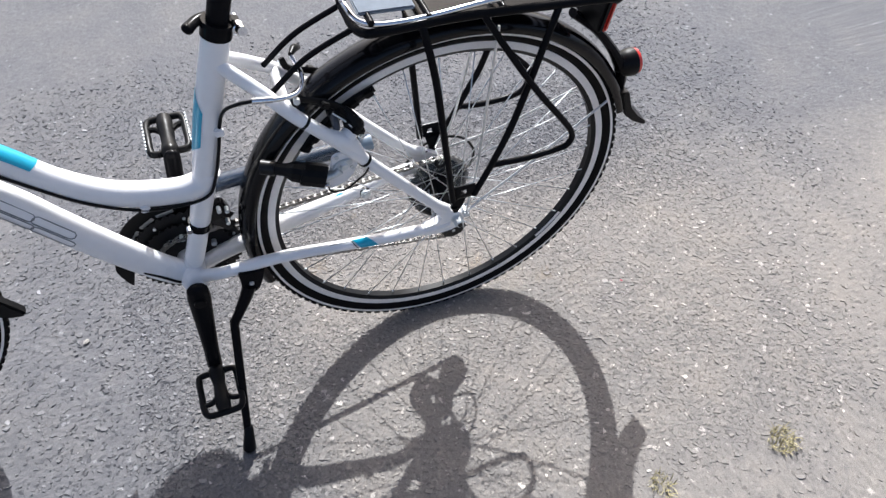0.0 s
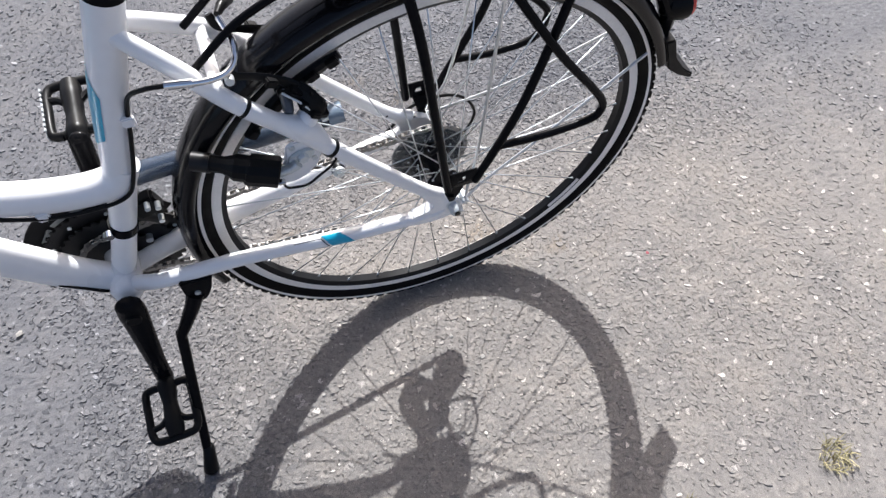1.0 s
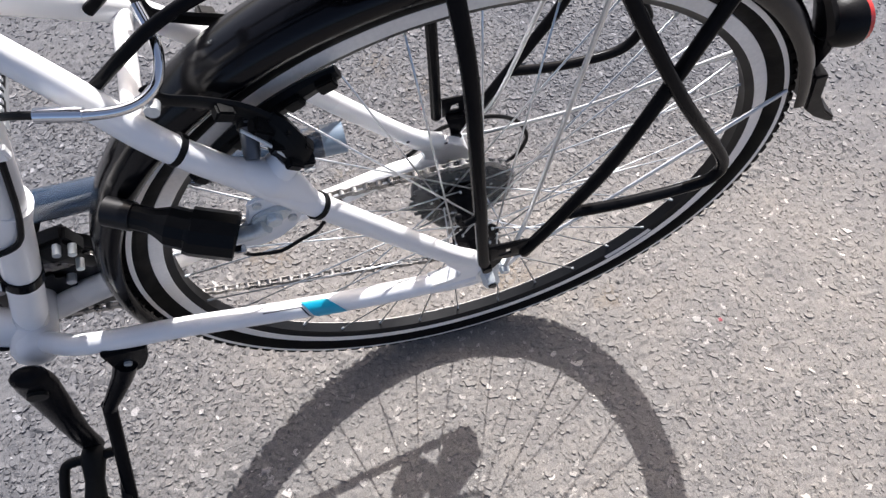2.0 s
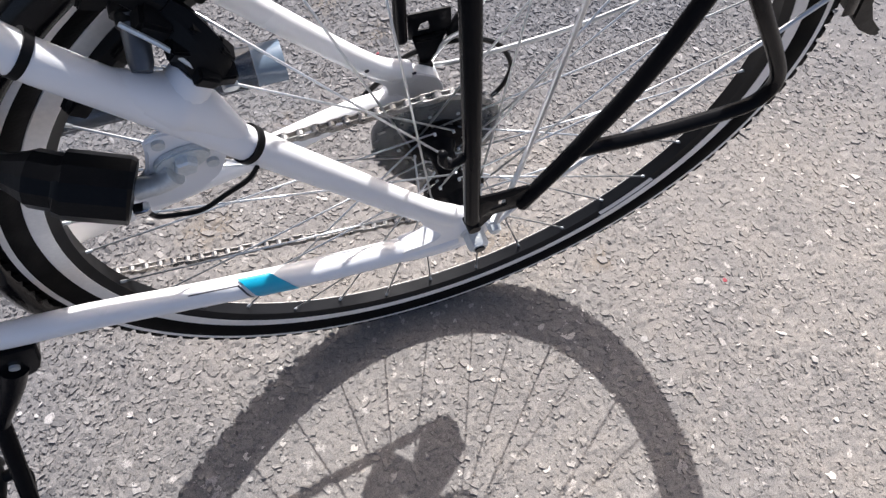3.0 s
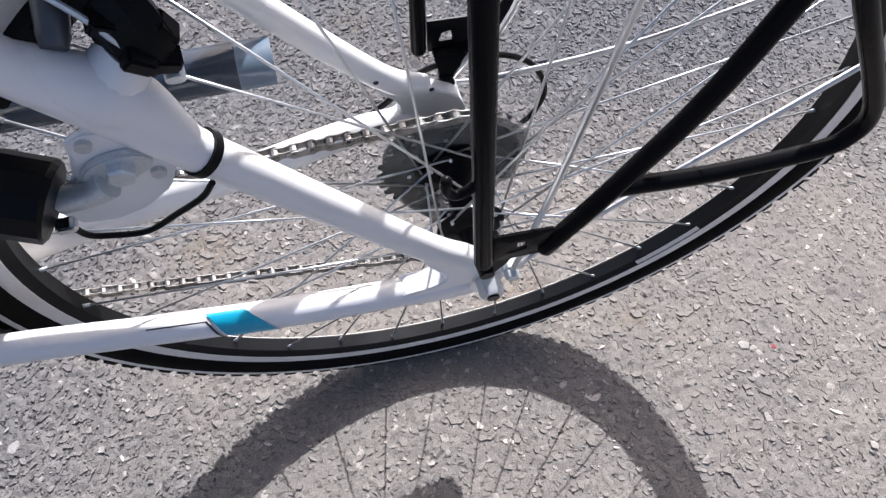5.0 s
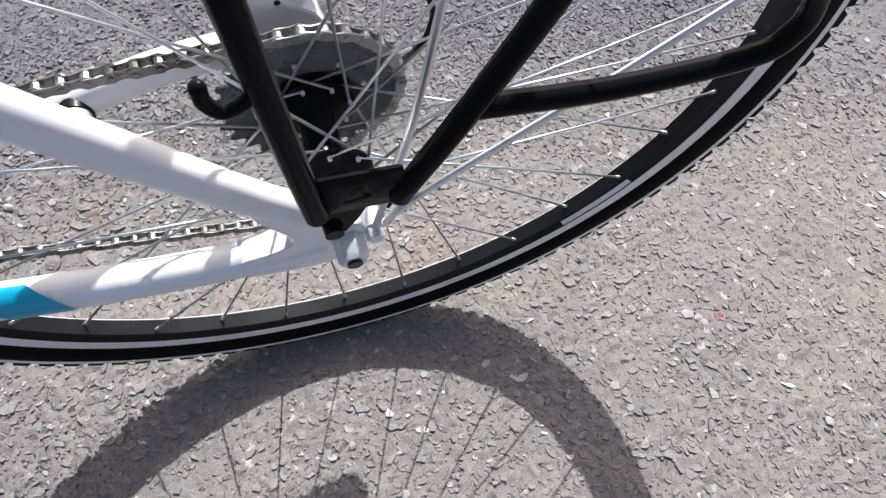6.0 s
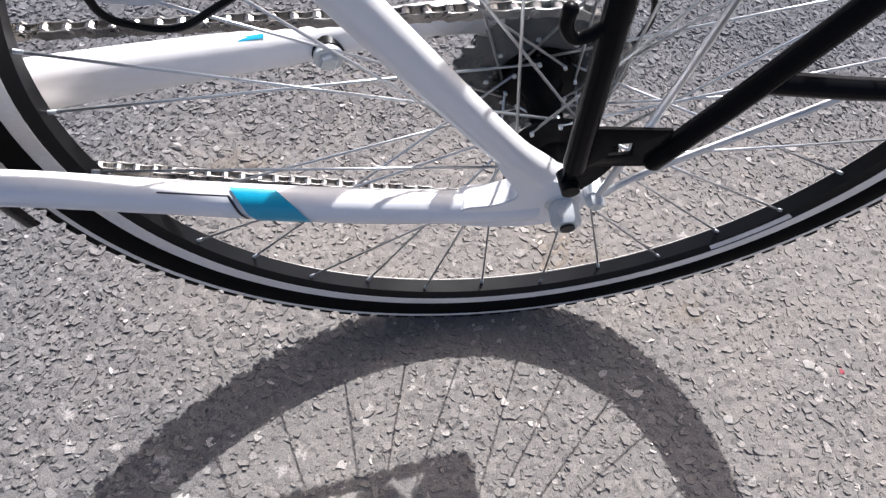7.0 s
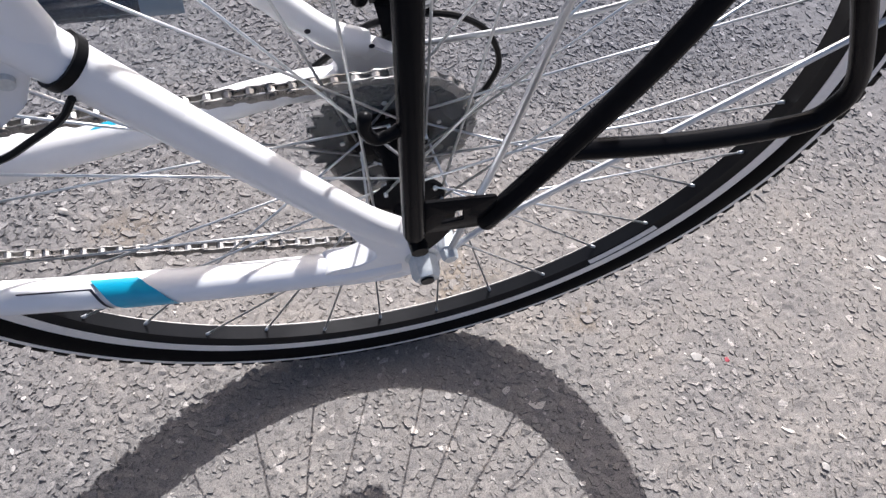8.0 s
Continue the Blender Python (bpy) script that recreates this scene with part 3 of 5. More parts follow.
def build_rack():
    rack = bicycle
    near = dict(
        y=-0.098,
        front=[(-0.0178, -0.097, 0.4290), (-0.0203, -0.098, 0.4420), (-0.0378, -0.098, 0.5812), (-0.0490, -0.088, 0.6844), (-0.0607, -0.07, 0.7578)],
        back=[(0.0199, -0.098, 0.4312), (0.0506, -0.098, 0.5010), (0.0834, -0.095, 0.5854), (0.1432, -0.07, 0.7452)],
        hoop=[(0.0263, -0.07, 0.7587), (0.0648, -0.085, 0.6965), (0.1142, -0.097, 0.6217), (0.1676, -0.098, 0.5505), (0.1878, -0.098, 0.5192), (0.1892, -0.098, 0.5006), (0.1743, -0.098, 0.4889), (0.1107, -0.098, 0.4853), (0.0474, -0.098, 0.4909)],
        outer=[(-0.0168, 0.4598), (0.0205, 0.4578), (0.0255, 0.4280), (-0.0130, 0.4288)],
        inner=[(-0.0036, 0.4475), (0.0046, 0.4485), (0.0060, 0.4392), (-0.0052, 0.4376)],
        foot=[(-0.0165, 0.434), (-0.0055, 0.434), (0.0060, 0.430), (0.0085, 0.412), (0.0040, 0.400), (-0.0030, 0.3880), (-0.0105, 0.3880), (-0.0150, 0.395), (-0.0160, 0.410)], bolt=(-0.0100, 0.3945), depth=0.0870)
    far = dict(
        y=0.084,
        front=[(-0.0130, 0.083, 0.4120), (-0.0140, 0.084, 0.4300), (-0.0192, 0.084, 0.5067), (-0.0300, 0.080, 0.6200), (-0.0450, 0.07, 0.7500)],
        back=[(0.0325, 0.084, 0.4050), (0.0417, 0.084, 0.4267), (0.0819, 0.084, 0.5032), (0.1060, 0.083, 0.5580), (0.1532, 0.07, 0.7400)],
        hoop=[(0.0363, 0.07, 0.7547), (0.0748, 0.075, 0.6825), (0.1242, 0.083, 0.5967), (0.1580, 0.084, 0.5541), (0.1954, 0.084, 0.5140), (0.2000, 0.084, 0.4920), (0.1892, 0.084, 0.4660), (0.1638, 0.084, 0.4565), (0.1106, 0.084, 0.4550), (0.0600, 0.084, 0.4620)],
        outer=[(-0.0085, 0.4390), (0.0290, 0.4385), (0.0325, 0.4080), (-0.0060, 0.4085)],
        inner=[(0.0035, 0.4260), (0.0100, 0.4275), (0.0120, 0.4180), (0.0015, 0.4180)],
        foot=[(-0.0040, 0.412), (0.0240, 0.412), (0.0220, 0.398), (0.0150, 0.386), (0.0135, 0.374), (0.0040, 0.374), (0.0030, 0.388)], bolt=(0.0090, 0.3800), depth=0.0800)
    for s, side in ((-1, near), (1, far)):
        y = side["y"]
        part("rack_leg", sweep(side["front"], 0.0058, 12, round_ends=True), BLACK, rack)
        part("rack_leg", sweep(side["back"], 0.0056, 12, round_ends=True), BLACK, rack)
        part("pannier_hoop", sweep(side["hoop"], 0.0053, 12), BLACK, rack)
        bm = bmesh.new()
        loops = [[bm.verts.new((x, y + o, z)) for x, z in ring] for o in (-0.0013, 0.0013) for ring in (side["outer"], side["inner"])]
        for k in range(4):
            k2 = (k + 1) % 4
            for a, b in ((0, 1), (2, 3), (0, 2), (1, 3)):
                bm.faces.new((loops[a][k], loops[a][k2], loops[b][k2], loops[b][k]))
        bmesh.ops.recalc_face_normals(bm, faces=bm.faces)
        bmesh.ops.bevel(bm, geom=list(bm.edges), offset=0.0006, segments=1, affect="EDGES", clamp_overlap=True)
        part("rack_bracket", bm, BLACK, rack, "black pressed steel bracket")
        d, (bx, bz) = s * side["depth"], side["bolt"]
        bm = plate(side["foot"], d - 0.0028, d + 0.0028, 0.0012)
        block((side["foot"][1][0] - 0.004, (d + y) / 2, side["foot"][1][1] - 0.002), (0.012, abs(d - y) + 0.002, 0.008), bevel=0.002, bm=bm)
        foot = part("rack_foot", bm, BLACK, rack)
        part("foot_bolt", rod((bx, d - s * 0.006, bz), (bx, d + s * 0.0065, bz), 0.0060, 14, r2=0.0050), PLASTIC, foot)
        part("rack_rail", sweep([(-0.1470, s * 0.0, 0.7530), (-0.1465, s * 0.030, 0.7535), (-0.1400, s * 0.054, 0.7580), (-0.1167, s * 0.067, 0.7620), (0.0090, s * 0.068, 0.7600), (0.2193, s * 0.068, 0.7400), (0.2430, s * 0.060, 0.7298), (0.2498, s * 0.04, 0.7270)], 0.0065, 12), BLACK, rack)
        # strut from the rack to the seat stay
        z0 = (-0.2680, s * 0.031, 0.6760)
        part("rack_strut", sweep([z0, (-0.2165, s * 0.030, 0.7180), (-0.1500, s * 0.030, 0.7480), (-0.1410, s * 0.032, 0.7520)], 0.0042, 10), BLACK, rack)
    # luggage hook on the near leg
    part("rack_hook", sweep([(-0.0300, -0.0985, 0.5270), (-0.0335, -0.0990, 0.5250), (-0.0395, -0.0995, 0.5205), (-0.0455, -0.0998, 0.5195), (-0.0498, -0.0998, 0.5262), (-0.0503, -0.0998, 0.5345)], [0.0036, 0.0030, 0.0027, 0.0027, 0.0030, 0.0030], 12, round_ends=True), BLACK, rack)
    for x in (-0.13, -0.05, 0.06, 0.16, 0.245):
        z = 0.774 - 0.11 * (x + 0.1) * 0.9
        part("cross_bar", rod((x, -0.066, z), (x, 0.066, z), 0.0048, 10), BLACK, rack)
    part("deck_plate", block((0.0668, 0, 0.7448), (0.28, 0.10, 0.003), (0, 4.5, 0), 0.001), BLACK, rack)
    # spring clip of bright wire with a light grey plate
    for s in (-1, 1):
        part("spring_clip", sweep([(0.2013, s * 0.045, 0.7533), (0.0579, s * 0.060, 0.7710), (-0.0500, s * 0.063, 0.7680), (-0.1150, s * 0.062, 0.7700), (-0.1440, s * 0.052, 0.7760), (-0.1530, s * 0.025, 0.7830), (-0.1535, 0.0, 0.7840)], 0.0042, 10), CHROME, rack, "bright chrome wire clip")
    part("clip_plate", block((-0.1030, 0, 0.7780), (0.080, 0.096, 0.006), (0, 4, 0), 0.002), CLIP, rack, "pale grey clip plate")
    part("rear_reflector", block((0.2520, 0, 0.6900), (0.010, 0.094, 0.058), (0, 10, 0), 0.004), RED, rack, "red rear reflector")
    part("reflector_holder", block((0.2410, 0, 0.6950), (0.012, 0.10, 0.062), (0, 10, 0), 0.004), PLASTIC, rack)


build_rack()


def build_fender(parent, centre, a0, a1, name):
    """A curved mudguard of half-round section round the wheel."""
    sec = []
    for k in range(9):
        t = radians(-108 + 27 * k)
        sec.append((0.3505 + 0.0165 * math.cos(t), 0.029 * math.sin(t)))
    inner = [(r - 0.0016, y * 0.95) for r, y in sec[::-1]]
    bm = lathe(sec + inner, 60, True, a0, a1)
    bmesh.ops.translate(bm, verts=bm.verts, vec=centre)
    return part(name, bm, GUARD, parent, "glossy black plastic mudguard", 50)


build_fender(bicycle, HUB, 18, 196, "rear_mudguard")
bm = plate([(0.330, 0.500), (0.346, 0.500), (0.360, 0.460), (0.380, 0.434), (0.404, 0.413), (0.398, 0.408), (0.372, 0.424), (0.350, 0.444)], -0.024, 0.024, 0.002)
part("mud_flap", bm, PLASTIC, bicycle, "black flared flap")


def build_fender_stays():
    for s in (-1, 1):
        part("mudguard_stay", sweep([(0.0130, s * 0.083, 0.3690), (0.0473, s * 0.072, 0.3815), (0.1500, s * 0.052, 0.4220), (0.2961, s * 0.030, 0.5000)], 0.0022, 8), SPOKE, bicycle, "thin silver stay")
        part("mudguard_stay", sweep([(0.0130, s * 0.084, 0.3710), (0.0239, s * 0.075, 0.4070), (0.0420, s * 0.058, 0.4650), (0.0720, s * 0.030, 0.7044)], 0.0022, 8), SPOKE, bicycle, "thin silver stay")
        bm = nut((0.0130, s * 0.086, 0.3700), (0, s, 0), 0.0052, 0.007)
        rod((0.0130, s * 0.070, 0.3690), (0.0130, s * 0.083, 0.3700), 0.0058, 16, bm)
        part("stay_bolt", bm, STEEL, bicycle, "small zinc bolt")


build_fender_stays()


def build_light():
    at = pose(0.345, 0, 0.549, 0, 0, 0) @ pose(0, 0, 0, 0, 0, -90)
    bm = lathe([(0.0, -0.026), (0.012, -0.025), (0.021, -0.016), (0.0245, -0.002), (0.0245, 0.007), (0.0, 0.007)], 28, False)
    bmesh.ops.transform(bm, verts=bm.verts, matrix=at)
    lamp = part("rear_light", bm, PLASTIC, bicycle, "round black rear light with a red lens")
    bm = lathe([(0.0, 0.007), (0.0235, 0.007), (0.0225, 0.013), (0.012, 0.0165), (0.0, 0.017)], 28, False)
    bmesh.ops.transform(bm, verts=bm.verts, matrix=at)
    part("lens", bm, RED, lamp, "red lens")
    part("light_bracket", sweep([(0.2130, 0, 0.6760), (0.2592, 0, 0.6380), (0.2960, 0, 0.5960), (0.3200, 0, 0.5600), (0.3330, 0, 0.5300), (0.3380, 0, 0.5000)], [0.007, 0.008, 0.008, 0.010, 0.010, 0.007], 10, flat=1.6), BLACK, lamp)


build_light()


def build_drivetrain():
    # sprockets behind a clear disc
    for r, y, teeth in ((0.0555, 0.0215, 28), (0.050, 0.0262, 24), (0.043, 0.0310, 21), (0.037, 0.0357, 18), (0.032, 0.0405, 16), (0.028, 0.0452, 14)):
        out = []
        for k in range(teeth * 4):
            a = 2 * math.pi * k / (teeth * 4)
            rr = r + (0.0026, 0.0026, -0.0034, -0.0034)[k % 4]
            out.append((rr * math.cos(a), R + rr * math.sin(a)))
        part("sprocket", plate(out, y - 0.0009, y + 0.0009, 0), COG, bicycle, "black steel sprocket")
    bm = lathe([(0.030, 0.0170), (0.0700, 0.0170), (0.0715, 0.0176), (0.0700, 0.0182), (0.030, 0.0182)], 64)
    bmesh.ops.translate(bm, verts=bm.verts, vec=HUB)
    part("spoke_protector", bm, CLEAR, bicycle, "clear plastic disc")
    bm = lathe([(0.0, 0.05), (0.012, 0.05), (0.02, 0.046), (0.026, 0.019), (0.0, 0.019)], 32, False)
    bmesh.ops.translate(bm, verts=bm.verts, vec=HUB)
    part("freewheel_body", bm, DARK_STEEL, bicycle)
    for k in range(8):
        a = radians(12 + 45 * k)
        c = HUB + Vector((0.034 * math.cos(a), 0.0, 0.034 * math.sin(a)))
        part("sprocket_rivet", rod(c + Vector((0, 0.0196, 0)), c + Vector((0, 0.0210, 0)), 0.0018, 8), STEEL, bicycle, "bright rivet")
    # chainring behind a black guard
    for r, y in ((0.0475, 0.0330), (0.076, 0.0400), (0.0955, 0.0470)):
        teeth = round(2 * math.pi * r / 0.0127)
        out = []
        for k in range(teeth * 4):
            a = 2 * math.pi * k / (teeth * 4)
            rr = r + (0.0020, 0.0020, -0.0024, -0.0024)[k % 4]
            out.append((BB.x + rr * math.cos(a), BB.z + rr * math.sin(a)))
        ring = part("chainring", plate(out, y - 0.001, y + 0.001, 0), DARK_STEEL, bicycle, "dark steel chainring")
    for k in range(5):
        a = radians(20 + 72 * k)
        c = BB + Vector((0.048 * math.cos(a), 0, 0.048 * math.sin(a)))
        part("ring_bolt", rod(c + Vector((0, 0.0300, 0)), c + Vector((0, 0.0500, 0)), 0.005, 12), STEEL, ring)
    for k in range(10):
        a = radians(10 + 36 * k)
        c = BB + Vector((0.083 * math.cos(a), 0, 0.083 * math.sin(a)))
        part("ring_rivet", rod(c + Vector((0, 0.0440, 0)), c + Vector((0, 0.0462, 0)), 0.0028, 8), STEEL, ring)
    # chain: waisted plates, rollers and pins, one link after another
    CY = 0.0222
    low_pulley, top_pulley = Vector((0.036, CY + 0.004, 0.196)), Vector((0.012, CY + 0.003, 0.268))
    loop = [Vector((BB.x + 0.004, 0.0330, BB.z + 0.0500))]
    loop += [Vector((0.0575 * math.cos(radians(a)), CY, R + 0.0575 * math.sin(radians(a)))) for a in range(94, -61, -11)]
    loop += [top_pulley + Vector((0.020 * math.cos(radians(a)), 0, 0.020 * math.sin(radians(a)))) for a in range(40, 221, 20)]
    loop += [low_pulley + Vector((0.020 * math.cos(radians(a)), 0, 0.020 * math.sin(radians(a)))) for a in range(60, -101, -20)]
    loop += [BB + Vector((0.0495 * math.cos(radians(a)), 0.0330, 0.0495 * math.sin(radians(a)))) for a in range(-97, -271, -12)]
    loop.append(loop[0])
    seg = [(b - a).length for a, b in zip(loop, loop[1:])]
    total = sum(seg)
    count = 2 * round(total / 0.0254)
    pts, i, acc = [], 0, 0.0
    for k in range(count + 1):
        d = total * k / count
        while i < len(seg) - 1 and acc + seg[i] < d:
            acc += seg[i]
            i += 1
        pts.append(loop[i].lerp(loop[i + 1], min((d - acc) / max(seg[i], 1e-6), 1)))
    bm = bmesh.new()
    eight = [(0.00635 + 0.0041 * math.cos(radians(a)), 0.0041 * math.sin(radians(a))) for a in (-115, -75, -35, 0, 35, 75, 115)]
    eight = eight + [(0.0, 0.0030)] + [(-x, -z) for x, z in eight] + [(0.0, -0.0030)]
    for k in range(count):
        a, b = pts[k], pts[k + 1]
        mid, d = (a + b) / 2, (b - a).normalized()
        turn = Matrix.Translation(mid) @ pose(0, 0, 0, 0, -math.degrees(math.atan2(d.z, d.x)), 0)
        w = 0.0034 if k % 2 else 0.0023
        for s in (-1, 1):
            rings = [[bm.verts.new(turn @ Vector((x * q, s * w + o, z * q))) for x, z in eight] for o, q in ((-0.0005, 0.94), (-0.0002, 1.0), (0.0002, 1.0), (0.0005, 0.94))]
            n = len(eight)
            for lo, hi in zip(rings, rings[1:]):
                for e in range(n):
                    bm.faces.new((lo[e], lo[(e + 1) % n], hi[(e + 1) % n], hi[e]))
            bm.faces.new(rings[0][::-1]), bm.faces.new(rings[-1])
        rod(a + Vector((0, -0.0047, 0)), a + Vector((0, 0.0047, 0)), 0.0018, 8, bm)
        rod(a + Vector((0, -0.0020, 0)), a + Vector((0, 0.0020, 0)), 0.0037, 10, bm)
    part("chain", bm, CHAIN, bicycle, "oiled steel roller chain", 25)
    # derailleur: cage, two pulleys, body
    cage = [(0.020, 0.272), (-0.006, 0.268), (-0.004, 0.242), (0.004, 0.220), (0.008, 0.200), (0.017, 0.184), (0.036, 0.177), (0.054, 0.183), (0.063, 0.203), (0.054, 0.225), (0.030, 0.246)]
    body = part("derailleur", plate(cage, CY - 0.0030, CY - 0.0016, 0.0005), DARK_STEEL, bicycle, "dark rear derailleur with two pulleys")
    part("cage_plate", plate(cage, CY + 0.0096, CY + 0.0110, 0.0005), DARK_STEEL, body)
    for c in (low_pulley, top_pulley):
        bm = lathe([(0.004, -0.004), (0.0165, -0.003), (0.0185, 0.0), (0.0165, 0.003), (0.004, 0.004)], 24)
        bmesh.ops.translate(bm, verts=bm.verts, vec=c)
        part("pulley", bm, PLASTIC, body)
        part("pulley_bolt", rod(c + Vector((0, -0.0080, 0)), c + Vector((0, 0.0088, 0)), 0.0035, 10), STEEL, body)
    part("knuckle", sweep([(0.010, 0.068, 0.335), (-0.008, 0.074, 0.305), (-0.020, 0.076, 0.278), (-0.014, 0.066, 0.252), (0.006, 0.044, 0.240)], [0.012, 0.017, 0.022, 0.020, 0.013], 12), DARK_STEEL, body)
    part("gear_cable", sweep([(-0.0700, 0.074, 0.338), (-0.0480, 0.079, 0.3525), (-0.0320, 0.080, 0.3670), (-0.010, 0.083, 0.387), (0.018, 0.080, 0.3990), (0.050, 0.079, 0.3980), (0.0775, 0.079, 0.3820), (0.0945, 0.079, 0.3530), (0.0960, 0.079, 0.3300), (0.0845, 0.079, 0.3045), (0.040, 0.070, 0.292)], 0.0024, 8), PLASTIC, bicycle, "black cable housing")
    # bolt of the chain guard on the far chain stay
    bm = rod((-0.1345, 0.038, 0.3510), (-0.1345, 0.050, 0.3500), 0.0105, 20)
    part("guard_bushing", bm, PLASTIC, bicycle)
    bm = rod((-0.1345, 0.0335, 0.3515), (-0.1345, 0.0380, 0.3512), 0.0095, 20)
    nut((-0.1345, 0.0315, 0.3516), (0, -1, 0), 0.0060, 0.005, bm)
    part("guard_bolt", bm, STEEL, bicycle, "zinc bolt and washer")
    # chain guard: a smoky rail over the chain, open at its end
    def rail(x0, x1, first, last, steps):
        bm = bmesh.new()
        rings = []
        for x in np.linspace(x0, x1, steps):
            mid = 0.4735 + 0.034 * (x + 0.115)
            outer = [(0.0395 + 0.0158 * math.cos(radians(a)), mid + 0.0125 * math.sin(radians(a))) for a in range(first, last + 1, 10)]
            inner = [(0.0395 + 0.0144 * math.cos(radians(a)), mid + 0.0111 * math.sin(radians(a))) for a in range(last, first - 1, -10)]
            rings.append([bm.verts.new((x, y, z)) for y, z in outer + inner])
        n = len(rings[0])
        for a, b in zip(rings, rings[1:]):
            for k in range(n):
                bm.faces.new((a[k], a[(k + 1) % n], b[(k + 1) % n], b[k]))
        bm.faces.new(rings[0]), bm.faces.new(rings[-1][::-1])
        bmesh.ops.recalc_face_normals(bm, faces=bm.faces)
        return bm

    guard = part("chain_guard", rail(-0.405, -0.1370, -20, 200, 16), SMOKE, bicycle, "smoky blue plastic chain guard")
    part("guard_lip", rail(-0.1368, -0.1160, -20, 200, 4), LIP, guard, "paler open end of the guard")
    out = [(-0.40, 0.455), (-0.125, 0.455), (-0.100, 0.443), (-0.092, 0.418), (-0.102, 0.390), (-0.13, 0.380), (-0.40, 0.380)]
    part("clear_skirt", plate(out, 0.0570, 0.0582, 0), CLEAR, guard, "clear plastic skirt")
    # front of the guard, a dark shield over the chainring
    arc = [(BB.x + 0.118 * math.cos(radians(a)), BB.z + 0.118 * math.sin(radians(a))) for a in range(62, 206, 9)]
    arc += [(BB.x + 0.036 * math.cos(radians(a)), BB.z + 0.036 * math.sin(radians(a))) for a in range(200, 61, -15)]
    shield = part("guard_shield", plate(arc, 0.060, 0.063, 0.001), PLASTIC, guard, "black plastic shield with slots")
    for a in (100, 122, 145):
        c = BB + Vector((0.092 * math.cos(radians(a)), 0.0585, 0.092 * math.sin(radians(a))))
        part("shield_rib", block(c, (0.030, 0.002, 0.007), (0, -(a - 90), 0), 0.0008), GREY_INK, shield)
    tail = [(-0.584, 0.322), (-0.566, 0.318), (-0.560, 0.290), (-0.572, 0.252), (-0.580, 0.268), (-0.588, 0.300)]
    part("guard_tail", plate(tail, 0.050, 0.062, 0.002), PLASTIC, shield)
    # front derailleur: band on the seat tube, cage over the chain
    d = Vector((0.298, 0, 0.955))
    band = Vector((-0.4235, 0, 0.4240))
    changer = part("front_derailleur", rod(band - d * 0.007, band + d * 0.007, 0.0185, 24), BLACK, bicycle, "black front derailleur clamped to the seat tube")
    part("link", block((-0.392, 0.022, 0.424), (0.036, 0.020, 0.034), (0, -14, 0), 0.004), PLASTIC, changer)
    for y in (0.024, 0.046):
        part("cage", sweep([(-0.375, y, 0.372), (-0.400, y, 0.396), (-0.440, y, 0.408)], 0.011, 8, flat=0.14), DARK_STEEL, changer)
    for x, z in ((-0.388, 0.436), (-0.376, 0.432), (-0.380, 0.404)):
        part("screw", rod((x, 0.002, z), (x, 0.013, z), 0.0038, 10), STEEL, changer)
    part("clamp_screw", rod((-0.440, -0.010, 0.430), (-0.440, -0.019, 0.430), 0.005, 12), CHROME, changer)


build_drivetrain()


